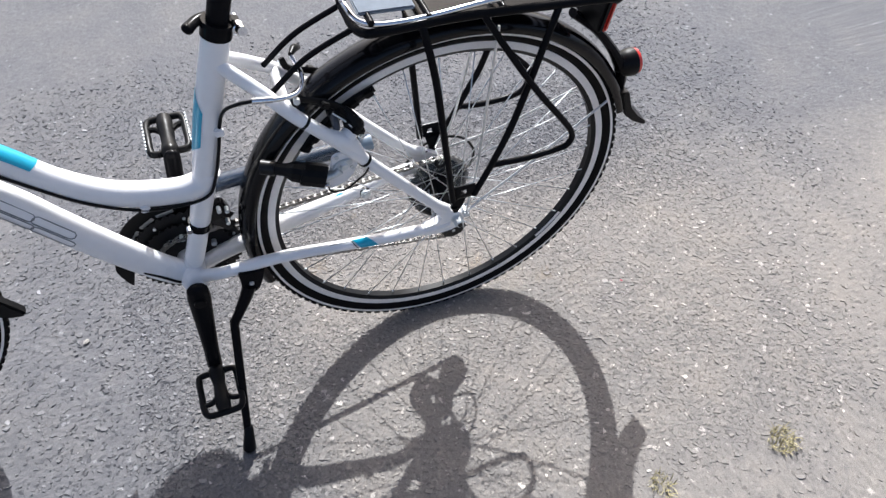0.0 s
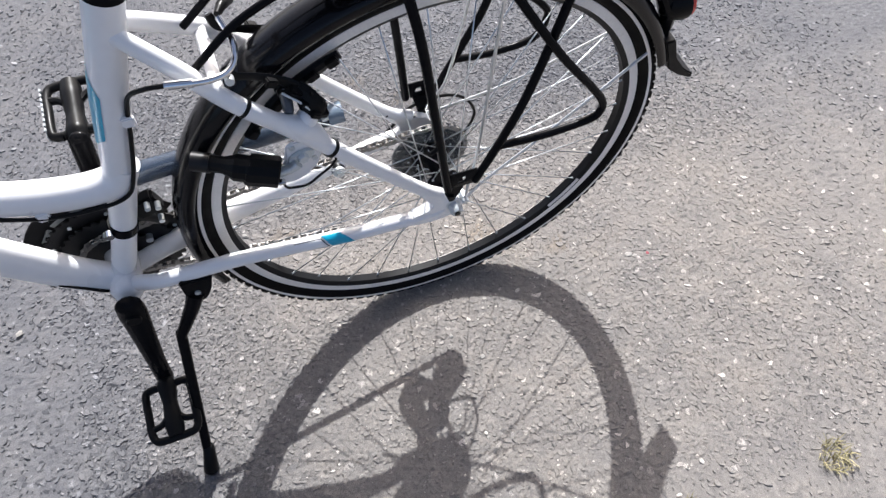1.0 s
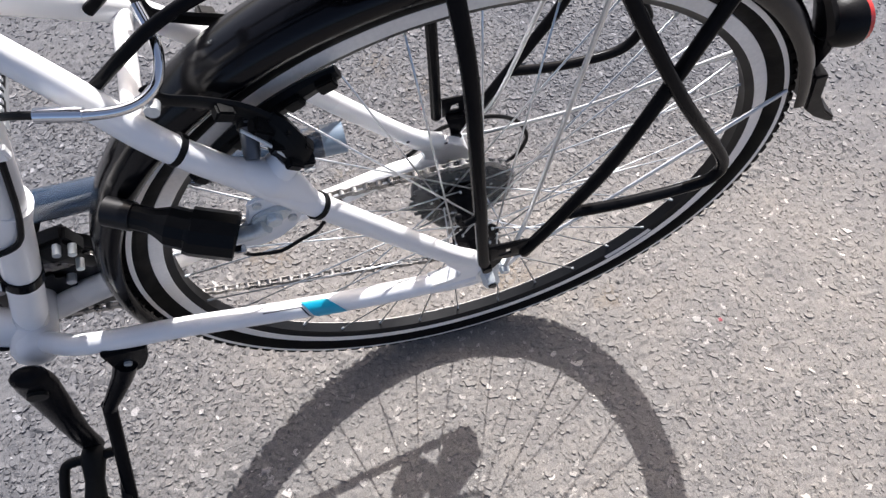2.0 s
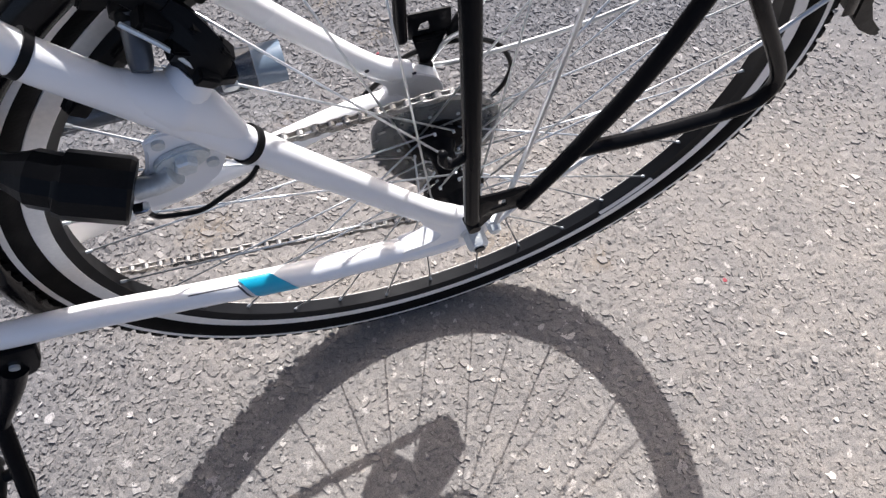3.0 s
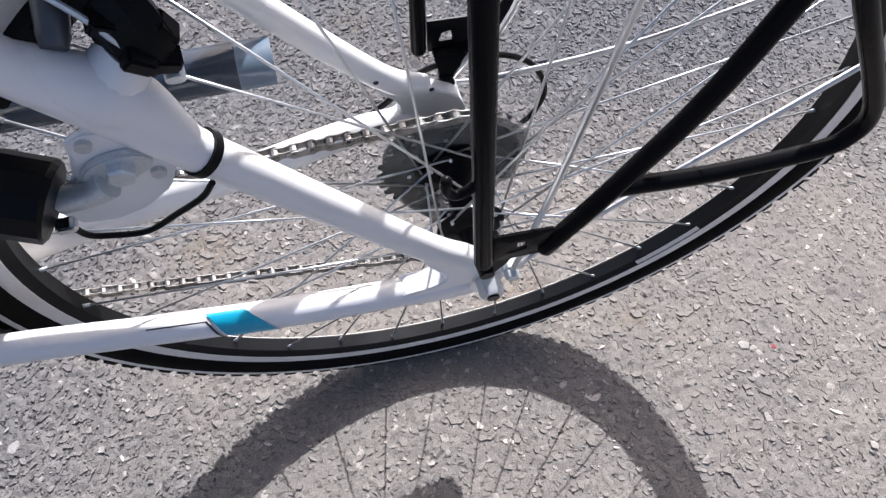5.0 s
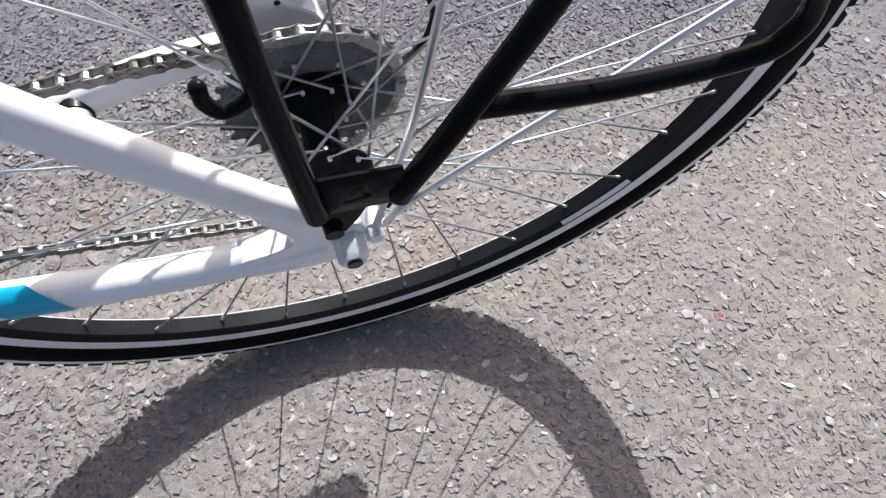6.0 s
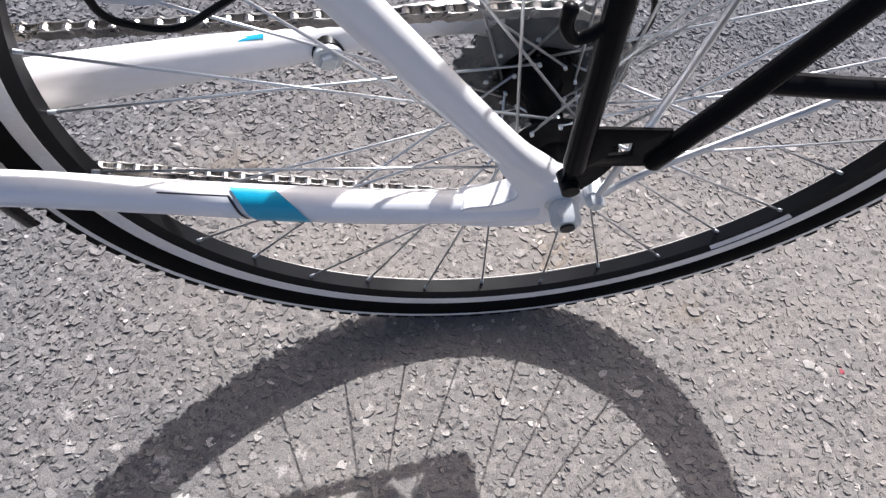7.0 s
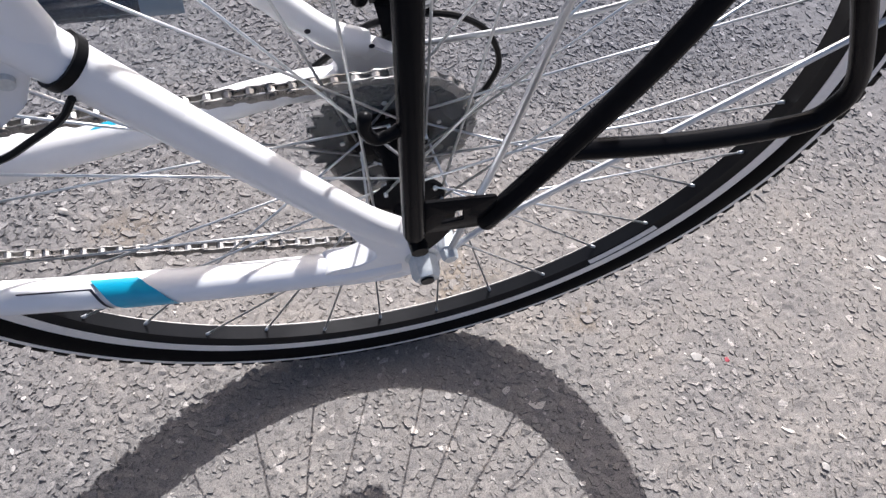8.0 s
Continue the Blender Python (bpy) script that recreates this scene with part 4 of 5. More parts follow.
def build_cranks():
    for s in (-1, 1):
        base = BB + Vector((0, s * 0.064, 0))
        d = Vector((-0.10 if s < 0 else -0.135, 0, -1)).normalized() * -s
        tip = base + d * 0.188 + Vector((0, s * 0.016, 0))
        bm = sweep([base - d * 0.025, base, base + d * 0.06 + Vector((0, s * 0.006, 0)), base + d * 0.13 + Vector((0, s * 0.014, 0)), tip, tip + d * 0.010], [0.0175, 0.0195, 0.0165, 0.0135, 0.0135, 0.011], 16, flat=0.62, sub=4, round_ends=True)
        crank = part("crank", bm, BLACK, bicycle, "black alloy crank")
        part("crank_bolt", rod(base + Vector((0, s * 0.008, 0)), base + Vector((0, s * 0.0145, 0)), 0.010, 18), PLASTIC, crank)
        # pedal: a waisted barrel in a rounded open cage with two braces
        x, z = tip.x, tip.z
        y0, y1, hw = tip.y + s * 0.016, tip.y + s * 0.102, 0.034 if s < 0 else 0.031
        bm = sweep([(x, tip.y, z), (x, y0, z), (x, tip.y + s * 0.045, z), (x, tip.y + s * 0.080, z), (x, y1, z)], [0.0095, 0.0150, 0.0110, 0.0140, 0.0120], 14, 4)
        part("pedal", bm, PLASTIC, crank, "black cage pedal")
        loop = [(x - hw * 0.55, y0, z), (x - hw * 0.92, y0 + s * 0.003, z), (x - hw, y0 + s * 0.016, z), (x - hw, (y0 + y1) / 2, z), (x - hw, y1 - s * 0.016, z), (x - hw * 0.85, y1 - s * 0.003, z), (x - hw * 0.5, y1, z), (x, y1, z),
                (x + hw * 0.5, y1, z), (x + hw * 0.85, y1 - s * 0.003, z), (x + hw, y1 - s * 0.016, z), (x + hw, (y0 + y1) / 2, z), (x + hw, y0 + s * 0.016, z), (x + hw * 0.92, y0 + s * 0.003, z), (x + hw * 0.55, y0, z), (x, y0 + s * 0.003, z), (x - hw * 0.55, y0, z)]
        part("pedal_cage", sweep(loop, 0.0060, 10, 3, flat=1.0, side=Vector((0, 0, 1))), PLASTIC, crank)
        for e in (-1, 1):
            part("cage_brace", sweep([(x + e * 0.004, y1 - s * 0.040, z), (x + e * 0.016, y1 - s * 0.026, z), (x + e * hw * 0.95, y1 - s * 0.022, z)], 0.0052, 8), PLASTIC, crank)
            if s > 0:
                bm = bmesh.new()
                for k in range(9):
                    block((x + e * (hw + 0.0045), y0 + 0.012 + k * 0.0085, z + 0.002), (0.0025, 0.0055, 0.011), bevel=0.0006, bm=bm)
                block((x + e * (hw + 0.0045), (y0 + y1) / 2, z - 0.003), (0.0026, 0.078, 0.010), bevel=0.0006, bm=bm)
                part("serrated_edge", bm, SATIN, crank, "bright serrated edge")


build_cranks()


def build_kickstand():
    bm = plate([(-0.388, 0.350), (-0.344, 0.348), (-0.352, 0.318), (-0.362, 0.297), (-0.371, 0.292), (-0.388, 0.306)], -0.0670, -0.0500, 0.0022)
    stand = part("kickstand", bm, BLACK, bicycle, "black side kickstand, folded down")
    bm = sweep([(-0.3755, -0.062, 0.312), (-0.3885, -0.067, 0.286), (-0.4090, -0.075, 0.254), (-0.4192, -0.079, 0.237), (-0.4235, -0.088, 0.218), (-0.460, -0.212, 0.026)], [0.0125, 0.0108, 0.0088, 0.0080, 0.0078, 0.0072], 12, 4)
    part("stand_leg", bm, BLACK, stand)
    bm = sweep([(-0.451, -0.190, 0.062), (-0.461, -0.214, 0.025)], [0.0085, 0.0125], 12, 1, round_ends=True)
    part("stand_foot", bm, PLASTIC, stand)
    part("stand_rivet", rod((-0.371, -0.0665, 0.321), (-0.371, -0.0695, 0.321), 0.0040, 14), STEEL, stand, "bright rivet")


build_kickstand()


def build_brake_and_dynamo():
    for s in (-1, 1):
        # boss flare on the stay, flat brake arm, shoe along the rim
        bm = sweep([(-0.2120, s * 0.0620, 0.6100), (-0.1960, s * 0.0620, 0.5960), (-0.1830, s * 0.0615, 0.5850), (-0.1720, s * 0.0620, 0.5730), (-0.1600, s * 0.0645, 0.5500)], [0.0085, 0.0118, 0.0150, 0.0128, 0.0090], 18)
        sweep([(-0.1835, s * 0.0610, 0.5850), (-0.1775, s * 0.0590, 0.5890), (-0.1690, s * 0.0560, 0.5960)], [0.0140, 0.0128, 0.0115], 16, bm=bm)
        part("brake_boss", bm, WHITE, bicycle, sharp=60)
        bm = sweep([(-0.1575, s * 0.0560, 0.5925), (-0.1595, s * 0.0560, 0.5950), (-0.1630, s * 0.0550, 0.6010), (-0.1660, s * 0.0520, 0.6100), (-0.1700, s * 0.0460, 0.6200), (-0.1750, s * 0.0420, 0.6270)], [0.0090, 0.0122, 0.0145, 0.0138, 0.0110, 0.0080], 7, 2, flat=0.80)
        arm = part("brake_arm", bm, PLASTIC, bicycle, "black rim brake arm", 25)
        for x, y, z, a in ((-0.1560, 0.0600, 0.5960, 20), (-0.1640, 0.0640, 0.6020, 40), (-0.1540, 0.0540, 0.6050, 65), (-0.1720, 0.0560, 0.6140, 30), (-0.1630, 0.0500, 0.6180, 50)):
            part("arm_lug", block((x, s * y, z), (0.0120, 0.0100, 0.0085), (15, a, 8), 0.0012), PLASTIC, arm)
        bm = sweep([(-0.1700, s * 0.0450, 0.6200), (-0.1880, s * 0.0400, 0.6380), (-0.2120, s * 0.0370, 0.6500), (-0.2340, s * 0.0370, 0.6600), (-0.2400, s * 0.0400, 0.6760)], [0.0085, 0.0064, 0.0054, 0.0050, 0.0045], 8, flat=0.5)
        part("arm_bar", bm, PLASTIC, arm)
        bm = sweep([(0.309 * math.cos(radians(a)), s * 0.0215, R + 0.309 * math.sin(radians(a))) for a in (113, 118, 124, 130, 136, 141)], [0.0060, 0.0085, 0.0095, 0.0095, 0.0085, 0.0060], 8, flat=0.70)
        for a in (115, 120, 125, 130, 135, 139):
            block((0.309 * math.cos(radians(a)), s * 0.0270, R + 0.309 * math.sin(radians(a))), (0.0110, 0.0080, 0.0140), (0, -a, 0), 0.0012, bm)
        part("brake_shoe", bm, PLASTIC, arm, "black ribbed brake shoe", 30)
        bm = rod((-0.1885, s * 0.0290, 0.6215), (-0.1890, s * 0.0350, 0.6190), 0.0098, 14)
        rod((-0.1888, s * 0.0350, 0.6190), (-0.1893, s * 0.0400, 0.6170), 0.0078, 14, bm)
        part("shoe_washer", bm, PLASTIC, arm)
        part("shoe_bolt", sweep([(-0.1885, s * 0.036, 0.6200), (-0.1905, s * 0.055, 0.6095), (-0.1910, s * 0.059, 0.6075)], [0.0068, 0.0060, 0.0048], 14, 1), DARK_GREY, arm, "grey bolt")
        part("boss_bolt", rod((-0.1550, s * 0.054, 0.5880), (-0.1545, s * 0.062, 0.5850), 0.0042, 10), STEEL, arm)
        part("spring_pin", sweep([(-0.1640, s * 0.0640, 0.6000), (-0.1760, s * 0.0590, 0.6180), (-0.1930, s * 0.0520, 0.6330)], 0.0013, 6), STEEL, arm)
        part("arm_clamp", block((-0.1800, s * 0.0480, 0.6255), (0.016, 0.013, 0.012), (12, 38, 0), 0.0018), PLASTIC, arm)
        part("arm_clamp", block((-0.2005, s * 0.0435, 0.6435), (0.013, 0.010, 0.010), (0, 30, 10), 0.0015), PLASTIC, arm)
        part("pinch_bolt", rod((-0.2390, s * 0.042, 0.6640), (-0.2400, s * 0.050, 0.6650), 0.0048, 12), STEEL, arm)
    part("brake_noodle", sweep([(-0.2953, -0.056, 0.6877), (-0.2685, -0.062, 0.6880), (-0.2499, -0.062, 0.6873), (-0.2371, -0.056, 0.6870), (-0.2286, -0.046, 0.6900), (-0.2250, -0.030, 0.6990), (-0.2310, -0.008, 0.7110)], 0.0034, 10), CHROME, bicycle, "bright bent brake noodle")
    part("noodle_ferrule", rod((-0.2985, -0.055, 0.6878), (-0.2720, -0.061, 0.6880), 0.0046, 12), CHROME, bicycle)
    part("brake_boot", sweep([(-0.2310, -0.004, 0.7110), (-0.2230, 0.012, 0.7080), (-0.2150, 0.030, 0.6960)], [0.0035, 0.0058, 0.0045], 10), PLASTIC, bicycle, "black rubber boot")
    part("brake_cable", sweep([(-0.2985, -0.055, 0.6878), (-0.3180, -0.045, 0.6800), (-0.3380, -0.028, 0.6600), (-0.3483, -0.018, 0.6297), (-0.3583, -0.020, 0.5908), (-0.3761, -0.020, 0.5327), (-0.3937, -0.021, 0.5020), (-0.4307, -0.021, 0.4949), (-0.4911, -0.021, 0.5056), (-0.5577, -0.021, 0.5458), (-0.6172, -0.021, 0.6058), (-0.7176, -0.021, 0.7151), (-0.8708, -0.02, 0.8519)], 0.0026, 8), PLASTIC, bicycle, "black brake cable")
    for x, z in ((-0.352, 0.617), (-0.487, 0.506)):
        part("cable_clip", block((x, -0.019, z), (0.014, 0.008, 0.014), bevel=0.002), WHITE, bicycle)
    # dynamo: bracket plate on the near stay, bottle body, wire held by two ties
    out = [(-0.168, 0.552), (-0.166, 0.536), (-0.174, 0.516), (-0.188, 0.503), (-0.203, 0.497), (-0.220, 0.499), (-0.226, 0.510), (-0.223, 0.524), (-0.211, 0.536), (-0.207, 0.552), (-0.206, 0.562), (-0.198, 0.567), (-0.188, 0.566)]
    plate_part = part("dynamo_bracket", plate(out, -0.0660, -0.0620, 0.0016), WHITE, bicycle, "white lamp bracket plate")
    oval = [(-0.1905 + 0.0165 * math.cos(a) * 0.95 - 0.0095 * math.sin(a) * 0.30, 0.5430 + 0.0165 * math.cos(a) * 0.30 + 0.0095 * math.sin(a) * 0.95) for a in (2 * math.pi * k / 24 for k in range(24))]
    bm = plate(oval, -0.0700, -0.0655, 0.001)
    nut((-0.1890, -0.0725, 0.5435), (0, -1, 0), 0.0066, 0.006, bm)
    part("bracket_bolt", bm, STEEL, plate_part, "zinc bolt on an oval washer")
    for x, z in ((-0.1985, 0.5600), (-0.1755, 0.5330)):
        part("bracket_rivet", rod((x, -0.0655, z), (x, -0.0685, z), 0.0035, 12), STEEL, plate_part)
    bm = sweep([(-0.2190, -0.0755, 0.5360), (-0.2205, -0.0750, 0.5365), (-0.2500, -0.0665, 0.5440), (-0.2515, -0.0660, 0.5445), (-0.2520, -0.0655, 0.5448), (-0.2640, -0.0600, 0.5470), (-0.2690, -0.0570, 0.5475), (-0.2760, -0.0530, 0.5480), (-0.2890, -0.0460, 0.5485)], [0.0175, 0.0190, 0.0190, 0.0180, 0.0160, 0.0160, 0.0130, 0.0100, 0.0100], 12, 1)
    dyn = part("dynamo", bm, PLASTIC, bicycle, "black bottle dynamo against the tyre", 25)
    part("roller", rod((-0.2890, -0.0460, 0.5485), (-0.3080, -0.0370, 0.5500), 0.0115, 18), DARK_STEEL, dyn)
    part("arm", sweep([(-0.1960, -0.0720, 0.5380), (-0.2060, -0.0720, 0.5320), (-0.2190, -0.0700, 0.5290)], [0.0070, 0.0058, 0.0065], 12), STEEL, dyn, "grey alloy arm")
    part("terminal", block((-0.2200, -0.078, 0.5200), (0.009, 0.007, 0.005), bevel=0.001), CHROME, dyn)
    part("lamp_wire", sweep([(-0.2190, -0.078, 0.5220), (-0.2165, -0.075, 0.5040), (-0.2080, -0.073, 0.4960), (-0.1912, -0.074, 0.4956), (-0.1749, -0.075, 0.5077), (-0.1600, -0.078, 0.5230), (-0.1530, -0.0785, 0.5345)], 0.0016, 8), PLASTIC, bicycle, "thin black wire")
    for p, d in (((-0.1545, -0.0658, 0.5400), (0.082, -0.0025, -0.104)), ((-0.2350, -0.0575, 0.6340), (0.047, -0.008, -0.050))):
        c, d = Vector(p), Vector(d).normalized()
        part("cable_tie", rod(c - d * 0.0022, c + d * 0.0022, 0.0116, 24), PLASTIC, bicycle, "black cable tie")


build_brake_and_dynamo()


def build_seat():
    d = Vector((0.298, 0, 0.955))
    top = Vector((-0.3200, 0, 0.7650))
    part("seat_post", rod(top - d * 0.02, top + d * 0.150, 0.0150, 20), BLACK, bicycle, "black seat post")
    bm = rod(top - d * 0.004, top + d * 0.018, 0.0210, 24)
    block(top + d * 0.008 + Vector((0.022, 0, 0)), (0.012, 0.016, 0.018), (0, 17, 0), 0.002, bm)
    clamp = part("seat_clamp", bm, BLACK, bicycle, "black seat clamp with a quick release")
    c = top + d * 0.010 + Vector((0.025, 0, 0))
    part("clamp_bolt", rod(c + Vector((0, -0.012, 0)), c + Vector((0, 0.016, 0)), 0.0035, 12), CHROME, clamp, "bright bolt")
    part("clamp_nut", sweep([c + Vector((0, -0.010, 0)), c + Vector((0, -0.020, 0)), c + Vector((0, -0.022, 0))], [0.0085, 0.0085, 0.006], 16, 1), CHROME, clamp, "bright nut")
    part("lever_pivot", rod(c + Vector((0.002, -0.024, 0.004)), c + Vector((0.003, -0.036, 0.008)), 0.0075, 14, r2=0.006), CHROME, clamp)
    part("clamp_lever", sweep([top + d * 0.012 + Vector((0.004, 0.024, 0)), top + d * 0.016 + Vector((-0.020, 0.014, 0)), top + d * 0.018 + Vector((-0.036, -0.004, 0)), top + d * 0.020 + Vector((-0.040, -0.012, 0))], [0.005, 0.006, 0.0065, 0.006], 10, flat=1.3, round_ends=True), BLACK, clamp)
    s = top + d * 0.17
    bm = bmesh.new()
    rings = []
    for x, w, h, z in ((-0.165, 0.012, 0.012, 0.012), (-0.13, 0.020, 0.018, 0.010), (-0.06, 0.030, 0.022, 0.006), (0.0, 0.052, 0.026, 0.006), (0.06, 0.085, 0.030, 0.012), (0.105, 0.092, 0.030, 0.018), (0.125, 0.070, 0.020, 0.018)):
        ring = []
        for k in range(16):
            a = 2 * math.pi * k / 16
            zz = math.sin(a)
            ring.append(bm.verts.new((s.x + x, w * math.cos(a), s.z + 0.02 + z + h * (zz if zz > 0 else zz * 0.7))))
        rings.append(ring)
    for a, b in zip(rings, rings[1:]):
        for k in range(16):
            bm.faces.new((a[k], a[(k + 1) % 16], b[(k + 1) % 16], b[k]))
    bm.faces.new(rings[0]), bm.faces.new(rings[-1])
    bmesh.ops.recalc_face_normals(bm, faces=bm.faces)
    part("saddle", bm, PLASTIC, bicycle, "black padded saddle", 60)


build_seat()


def wrap(centre_a, centre_b, radius, a0, a1, flat=1.0, lift=0.0004, segs=10, rows=8, shape=None):
    """A thin film that lies on a round tube between two points of its axis, from angle a0 to a1 seen along it."""
    a, b = Vector(centre_a), Vector(centre_b)
    t = (b - a).normalized()
    s = Vector((0, 1, 0)) - t * t.y
    s.normalize()
    u = t.cross(s)
    bm = bmesh.new()
    grid = []
    for i in range(rows + 1):
        row = []
        for k in range(segs + 1):
            f = k / segs
            ang = radians(a0 + (a1 - a0) * f)
            v0, v1 = shape(f) if shape else (0.0, 1.0)
            v = v0 + (v1 - v0) * i / rows
            p = a.lerp(b, v)
            r = radius + lift
            row.append(bm.verts.new(p + s * (r * flat * math.cos(ang)) + u * (r * math.sin(ang))))
        grid.append(row)
    for i in range(rows):
        for k in range(segs):
            bm.faces.new((grid[i][k], grid[i][k + 1], grid[i + 1][k + 1], grid[i + 1][k]))
    bmesh.ops.recalc_face_normals(bm, faces=bm.faces)
    return bm


def skin(points, radius, lo, hi, a0, a1, cut=0.0, cut_end=0.0, flat=1.0, lift=0.0007, segs=14, rows=16):
    """A thin film that follows a swept tube from share lo to hi of its length, from angle a0 to a1; cut: how far one side starts later."""
    path = spline(points, 12)
    rad = np.interp(np.linspace(0, len(radius) - 1, len(path)), range(len(radius)), radius)
    bm = bmesh.new()
    grid = []
    for i in range(rows + 1):
        row = []
        for k in range(segs + 1):
            f = k / segs
            w = (lo + cut * f) + (hi - cut_end * f - lo - cut * f) * i / rows
            q = min(w * (len(path) - 1), len(path) - 1.001)
            n = int(q)
            p, t = path[n].lerp(path[n + 1], q - n), (path[n + 1] - path[n]).normalized()
            s = Vector((0, 1, 0)) - t * t.y
            s.normalize()
            u = t.cross(s)
            r = float(np.interp(q, range(len(rad)), rad)) + lift
            ang = radians(a0 + (a1 - a0) * f)
            row.append(bm.verts.new(p + s * (r * flat * math.cos(ang)) + u * (r * math.sin(ang))))
        grid.append(row)
    for i in range(rows):
        for k in range(segs):
            bm.faces.new((grid[i][k], grid[i][k + 1], grid[i + 1][k + 1], grid[i + 1][k]))
    bmesh.ops.recalc_face_normals(bm, faces=bm.faces)
    return bm


def build_decals():
    # on the near chain stay
    a, b = (-0.187, -0.0664, 0.3498), (-0.140, -0.0678, 0.3446)
    turns = (80, 105, 130, 165, 197)

    def left(ang):
        return float(np.interp(ang, turns, (-0.14, -0.06, 0.01, 0.10, 0.22)))

    def right(ang):
        return float(np.interp(ang, turns, (0.40, 0.50, 0.63, 0.77, 0.87)))

    def reach(lo, hi, v0, v1):
        return lambda f: (v0(lo + (hi - lo) * f), v1(lo + (hi - lo) * f))

    part("decal", wrap(a, b, 0.0104, 80, 197, shape=reach(80, 197, left, right), segs=20, lift=0.0007), CYAN, bicycle, "cyan leaf-shaped decal")
    part("decal_line", wrap((-0.2300, -0.0647, 0.3538), (-0.1938, -0.0662, 0.3505), 0.0103, 107, 112, lift=0.0007), INK, bicycle, "thin dark line")
    part("decal_line", wrap(a, b, 0.0104, 107, 190, shape=reach(107, 190, lambda g: left(g) - 0.105, lambda g: left(g) - 0.065), segs=20, lift=0.0007), INK, bicycle, "thin dark line")
    # on the far chain stay
    part("decal", wrap((-0.197, 0.0475, 0.3392), (-0.172, 0.0487, 0.3435), 0.0133, 84, 100), CYAN, bicycle, "cyan decal")
    # on the seat tube, a long tapered flash on its front
    bm = skin(SEAT_TUBE, SEAT_RADII, 0.488, 0.676, 78, 148, 0.035, cut_end=0.055)
    part("decal", bm, CYAN, bicycle, "cyan decal")
    # on the top tube
    bm = skin(TOP_TUBE, [0.0195, 0.0205, 0.0205, 0.0205, 0.0205, 0.0205, 0.021, 0.022], 0.630, 0.80, -15, -140, 0.030)
    part("decal", bm, CYAN, bicycle, "cyan decal")
    # rounded outlines on the down tube
    CURL = 0.0064
    c, t = Vector((-0.5935, 0, 0.4680)), Vector((-0.5620 + 0.6163, 0, 0.4209 - 0.5024)).normalized()
    u = Vector((-t.z, 0, t.x)) * -1.0
    if u.z < 0:
        u = -u
    for start, length in ((-0.076, 0.056), (-0.142, 0.056)):
        for off in (0.0074, -0.0084):
            path = []
            for k in range(33):
                w = k / 32 * (2 * length + math.pi * 2 * CURL)
                if w < length:
                    along, up = w, CURL
                elif w < length + math.pi * CURL:
                    g = (w - length) / CURL
                    along, up = length + CURL * math.sin(g), CURL * math.cos(g)
                elif w < 2 * length + math.pi * CURL:
                    along, up = 2 * length + math.pi * CURL - w, -CURL
                else:
                    g = (w - 2 * length - math.pi * CURL) / CURL
                    along, up = -CURL * math.sin(g), -CURL * math.cos(g)
                up += off
                side = 0.8 * math.sqrt(0.0262 ** 2 - up ** 2) + 0.0002
                path.append(c + t * (start + along + (0.010 if off < 0 else 0.0)) + u * up + Vector((0, -side, 0)))
            part("outline", sweep(path, 0.0011, 6, 1, flat=0.4), GREY_INK, down_tube, "grey rounded outline")


build_decals()

# the front wheel, turned to the near side, in its fork
STEER = Matrix.Translation((-1.114, 0, R)) @ pose(0, 0, 0, 0, 0, 12)
front_wheel = build_wheel("front_wheel", bicycle, STEER, 0.014, -0.034, 0.034, "front wheel with black rim and bright spokes")
sec_m = build_fender(bicycle, Vector((0, 0, 0)), 12, 110, "front_mudguard")
sec_m.matrix_local = STEER
for s in (-1, 1):
    bm = sweep([(0.0, s * 0.052, 0.0), (0.02, s * 0.055, 0.06), (0.10, s * 0.050, 0.30), (0.118, s * 0.040, 0.37), (0.124, 0, 0.392)], [0.010, 0.011, 0.014, 0.015, 0.016], 14)
    ob = part("fork_blade", bm, WHITE, bicycle)
    ob.matrix_local = STEER

fin = [(-0.800, 0.452), (-0.765, 0.430), (-0.738, 0.396), (-0.721, 0.364), (-0.716, 0.352), (-0.720, 0.347), (-0.738, 0.350), (-0.765, 0.366), (-0.800, 0.400)]
part("front_flap", plate(fin, -0.030, -0.012, 0.004), PLASTIC, bicycle, "black flared flap")
part("cable_guide", sweep([(-0.530, -0.018, 0.362), (-0.507, -0.020, 0.341), (-0.486, -0.020, 0.318), (-0.478, -0.014, 0.312)], 0.0026, 8, round_ends=True), PLASTIC, bicycle, "black cable under the frame")

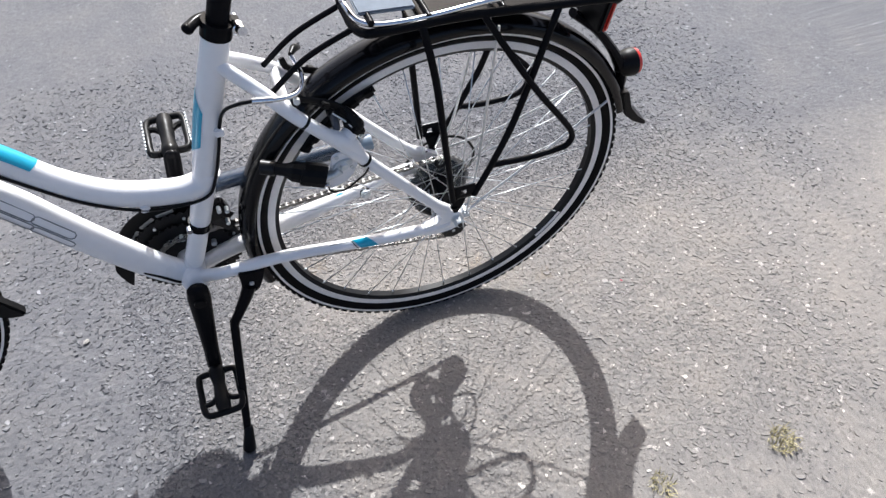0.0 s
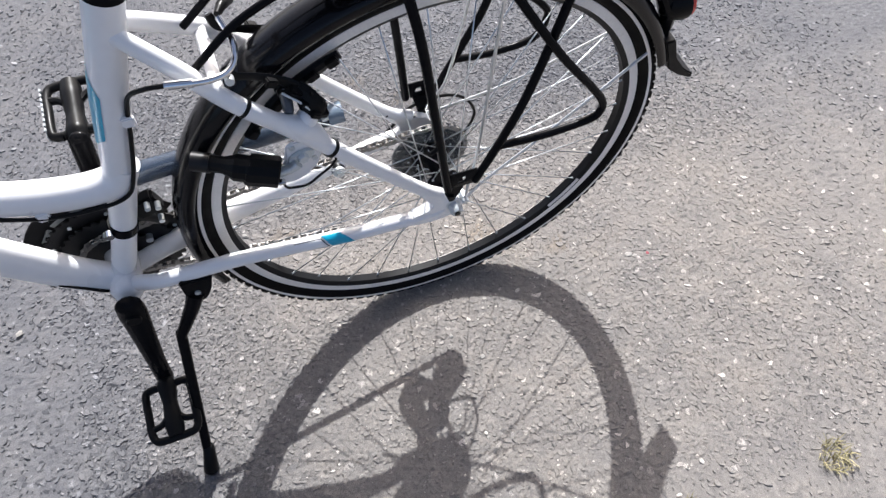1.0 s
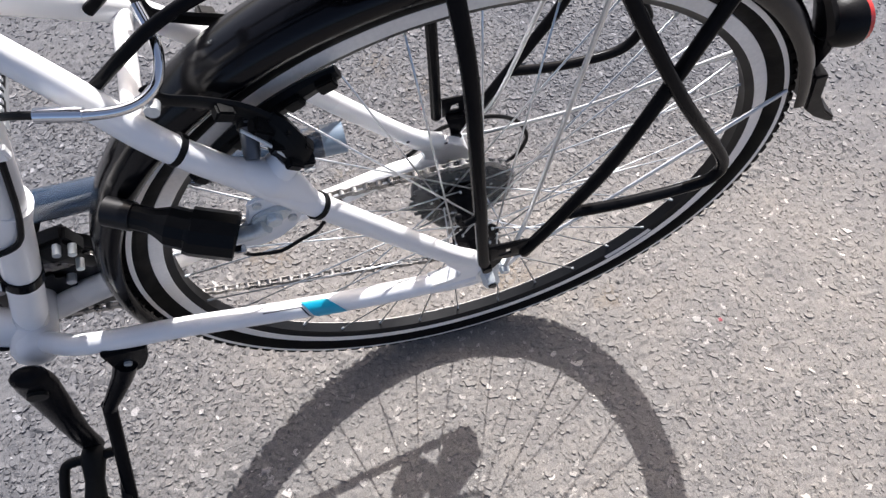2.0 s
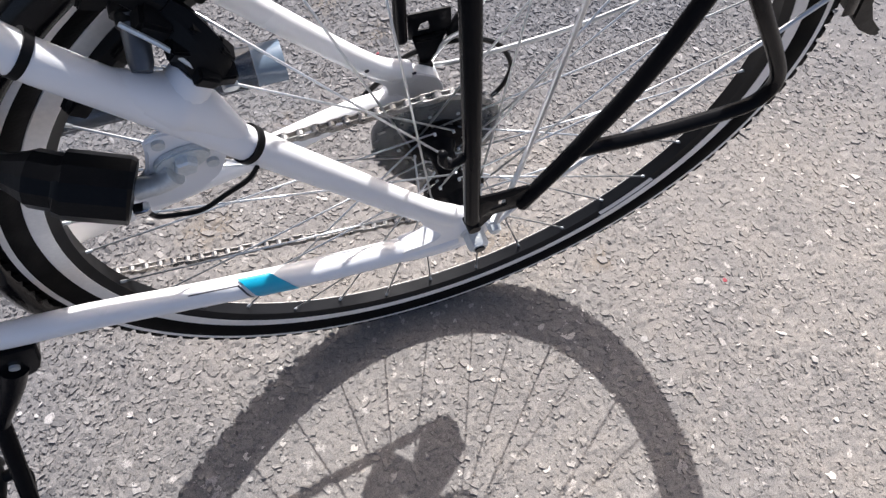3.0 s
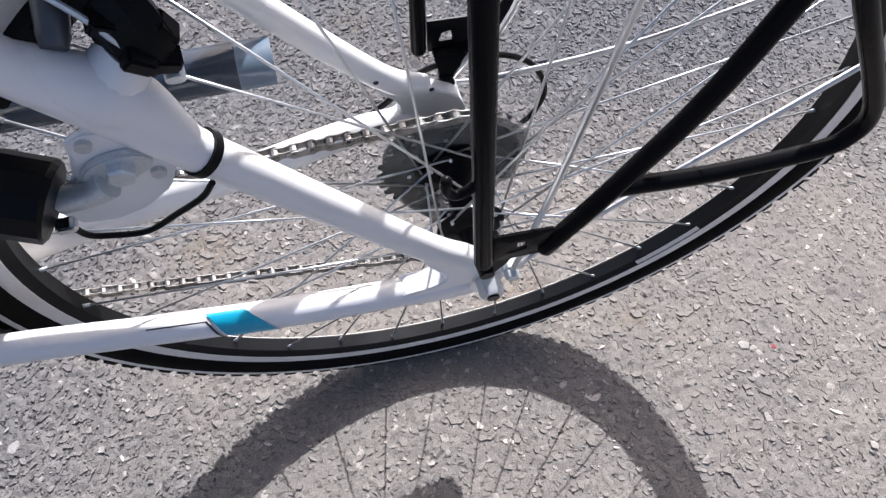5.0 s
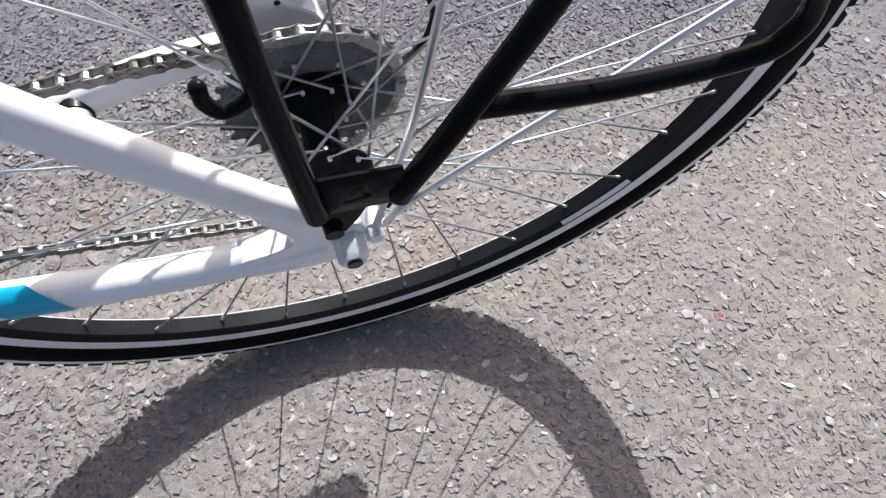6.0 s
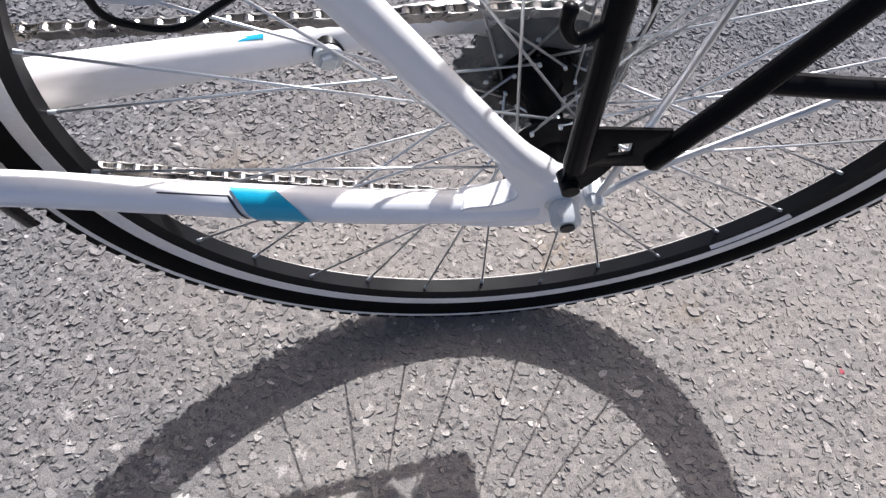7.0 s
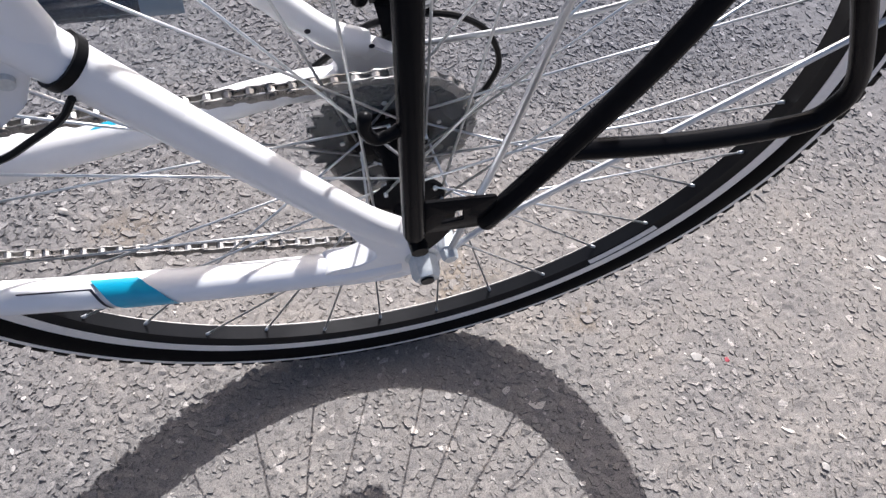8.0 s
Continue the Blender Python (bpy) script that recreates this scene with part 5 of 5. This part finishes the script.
# ---- small things on the ground ----
def pebble(x, y, size, mat, name="pebble", label="pale worn pebble on the asphalt", seed=0):
    rng = random.Random(seed)
    bm = bmesh.new()
    bmesh.ops.create_icosphere(bm, subdivisions=1, radius=1)
    k = Vector((rng.uniform(0.8, 1.2), rng.uniform(0.6, 1.0), 0.34))
    for v in bm.verts:
        f = 1 + 0.45 * noise.noise(v.co * 1.7 + Vector((seed, 0, 0)))
        v.co = Vector((v.co.x * k.x, v.co.y * k.y, v.co.z * k.z)) * f * size
    ob = mesh_object(name, bm, mat, 30)
    ob.matrix_world = pose(x, y, size * 0.15, 0, 0, rng.uniform(0, 360))
    return tagged(ob, label, "stone", group="pebbles on the asphalt")


for i, (x, y, s) in enumerate(((0.364, -0.094, 0.0072), (0.374, -0.101, 0.0052), (0.254, -0.147, 0.0055), (0.454, -0.242, 0.0065), (-0.312, 0.222, 0.0070), (-0.016, -0.132, 0.0045), (0.02, -0.19, 0.0045), (-0.74, 0.16, 0.009))):
    pebble(x, y, s, PEBBLE, seed=i)
for i, (x, y, s) in enumerate(((0.400, -0.105, 0.0036), (0.072, 0.425, 0.004))):
    tagged(pebble(x, y, s, SCRAP, "plastic_scrap", "", seed=20 + i), "small bright red plastic scrap on the asphalt", "litter", group="scraps on the asphalt")


def tuft(x, y, spread, count, height, seed, label):
    rng = random.Random(seed)
    bm = bmesh.new()
    for _ in range(count):
        a, r = rng.uniform(0, 6.28), spread * math.sqrt(rng.random())
        p = Vector((r * math.cos(a), r * math.sin(a), -0.002))
        lean = Vector((rng.gauss(0, 0.6), rng.gauss(0, 0.6), 1)).normalized()
        h = height * rng.uniform(0.4, 1.1)
        w = Vector((-lean.y, lean.x, 0)).normalized() * rng.uniform(0.0006, 0.0011)
        q = p + lean * h * 0.6
        t = q + (lean + Vector((lean.x, lean.y, -0.4))) * h * 0.4
        a1, a2, b1, b2, c = [bm.verts.new(v) for v in (p - w, p + w, q - w * 0.8, q + w * 0.8, t)]
        bm.faces.new((a1, a2, b2, b1)), bm.faces.new((b1, b2, c))
    ob = mesh_object("grass_tuft", bm, DRY_GRASS)
    ob.matrix_world = pose(x, y, 0)
    tagged(ob, label, "grass", group="grass tufts", kind="stuff")


tuft(0.482, -0.562, 0.028, 130, 0.022, 1, "small tuft of yellowed grass in the asphalt")
tuft(0.222, -0.555, 0.022, 80, 0.018, 2, "sparse yellowed grass in an asphalt crack")
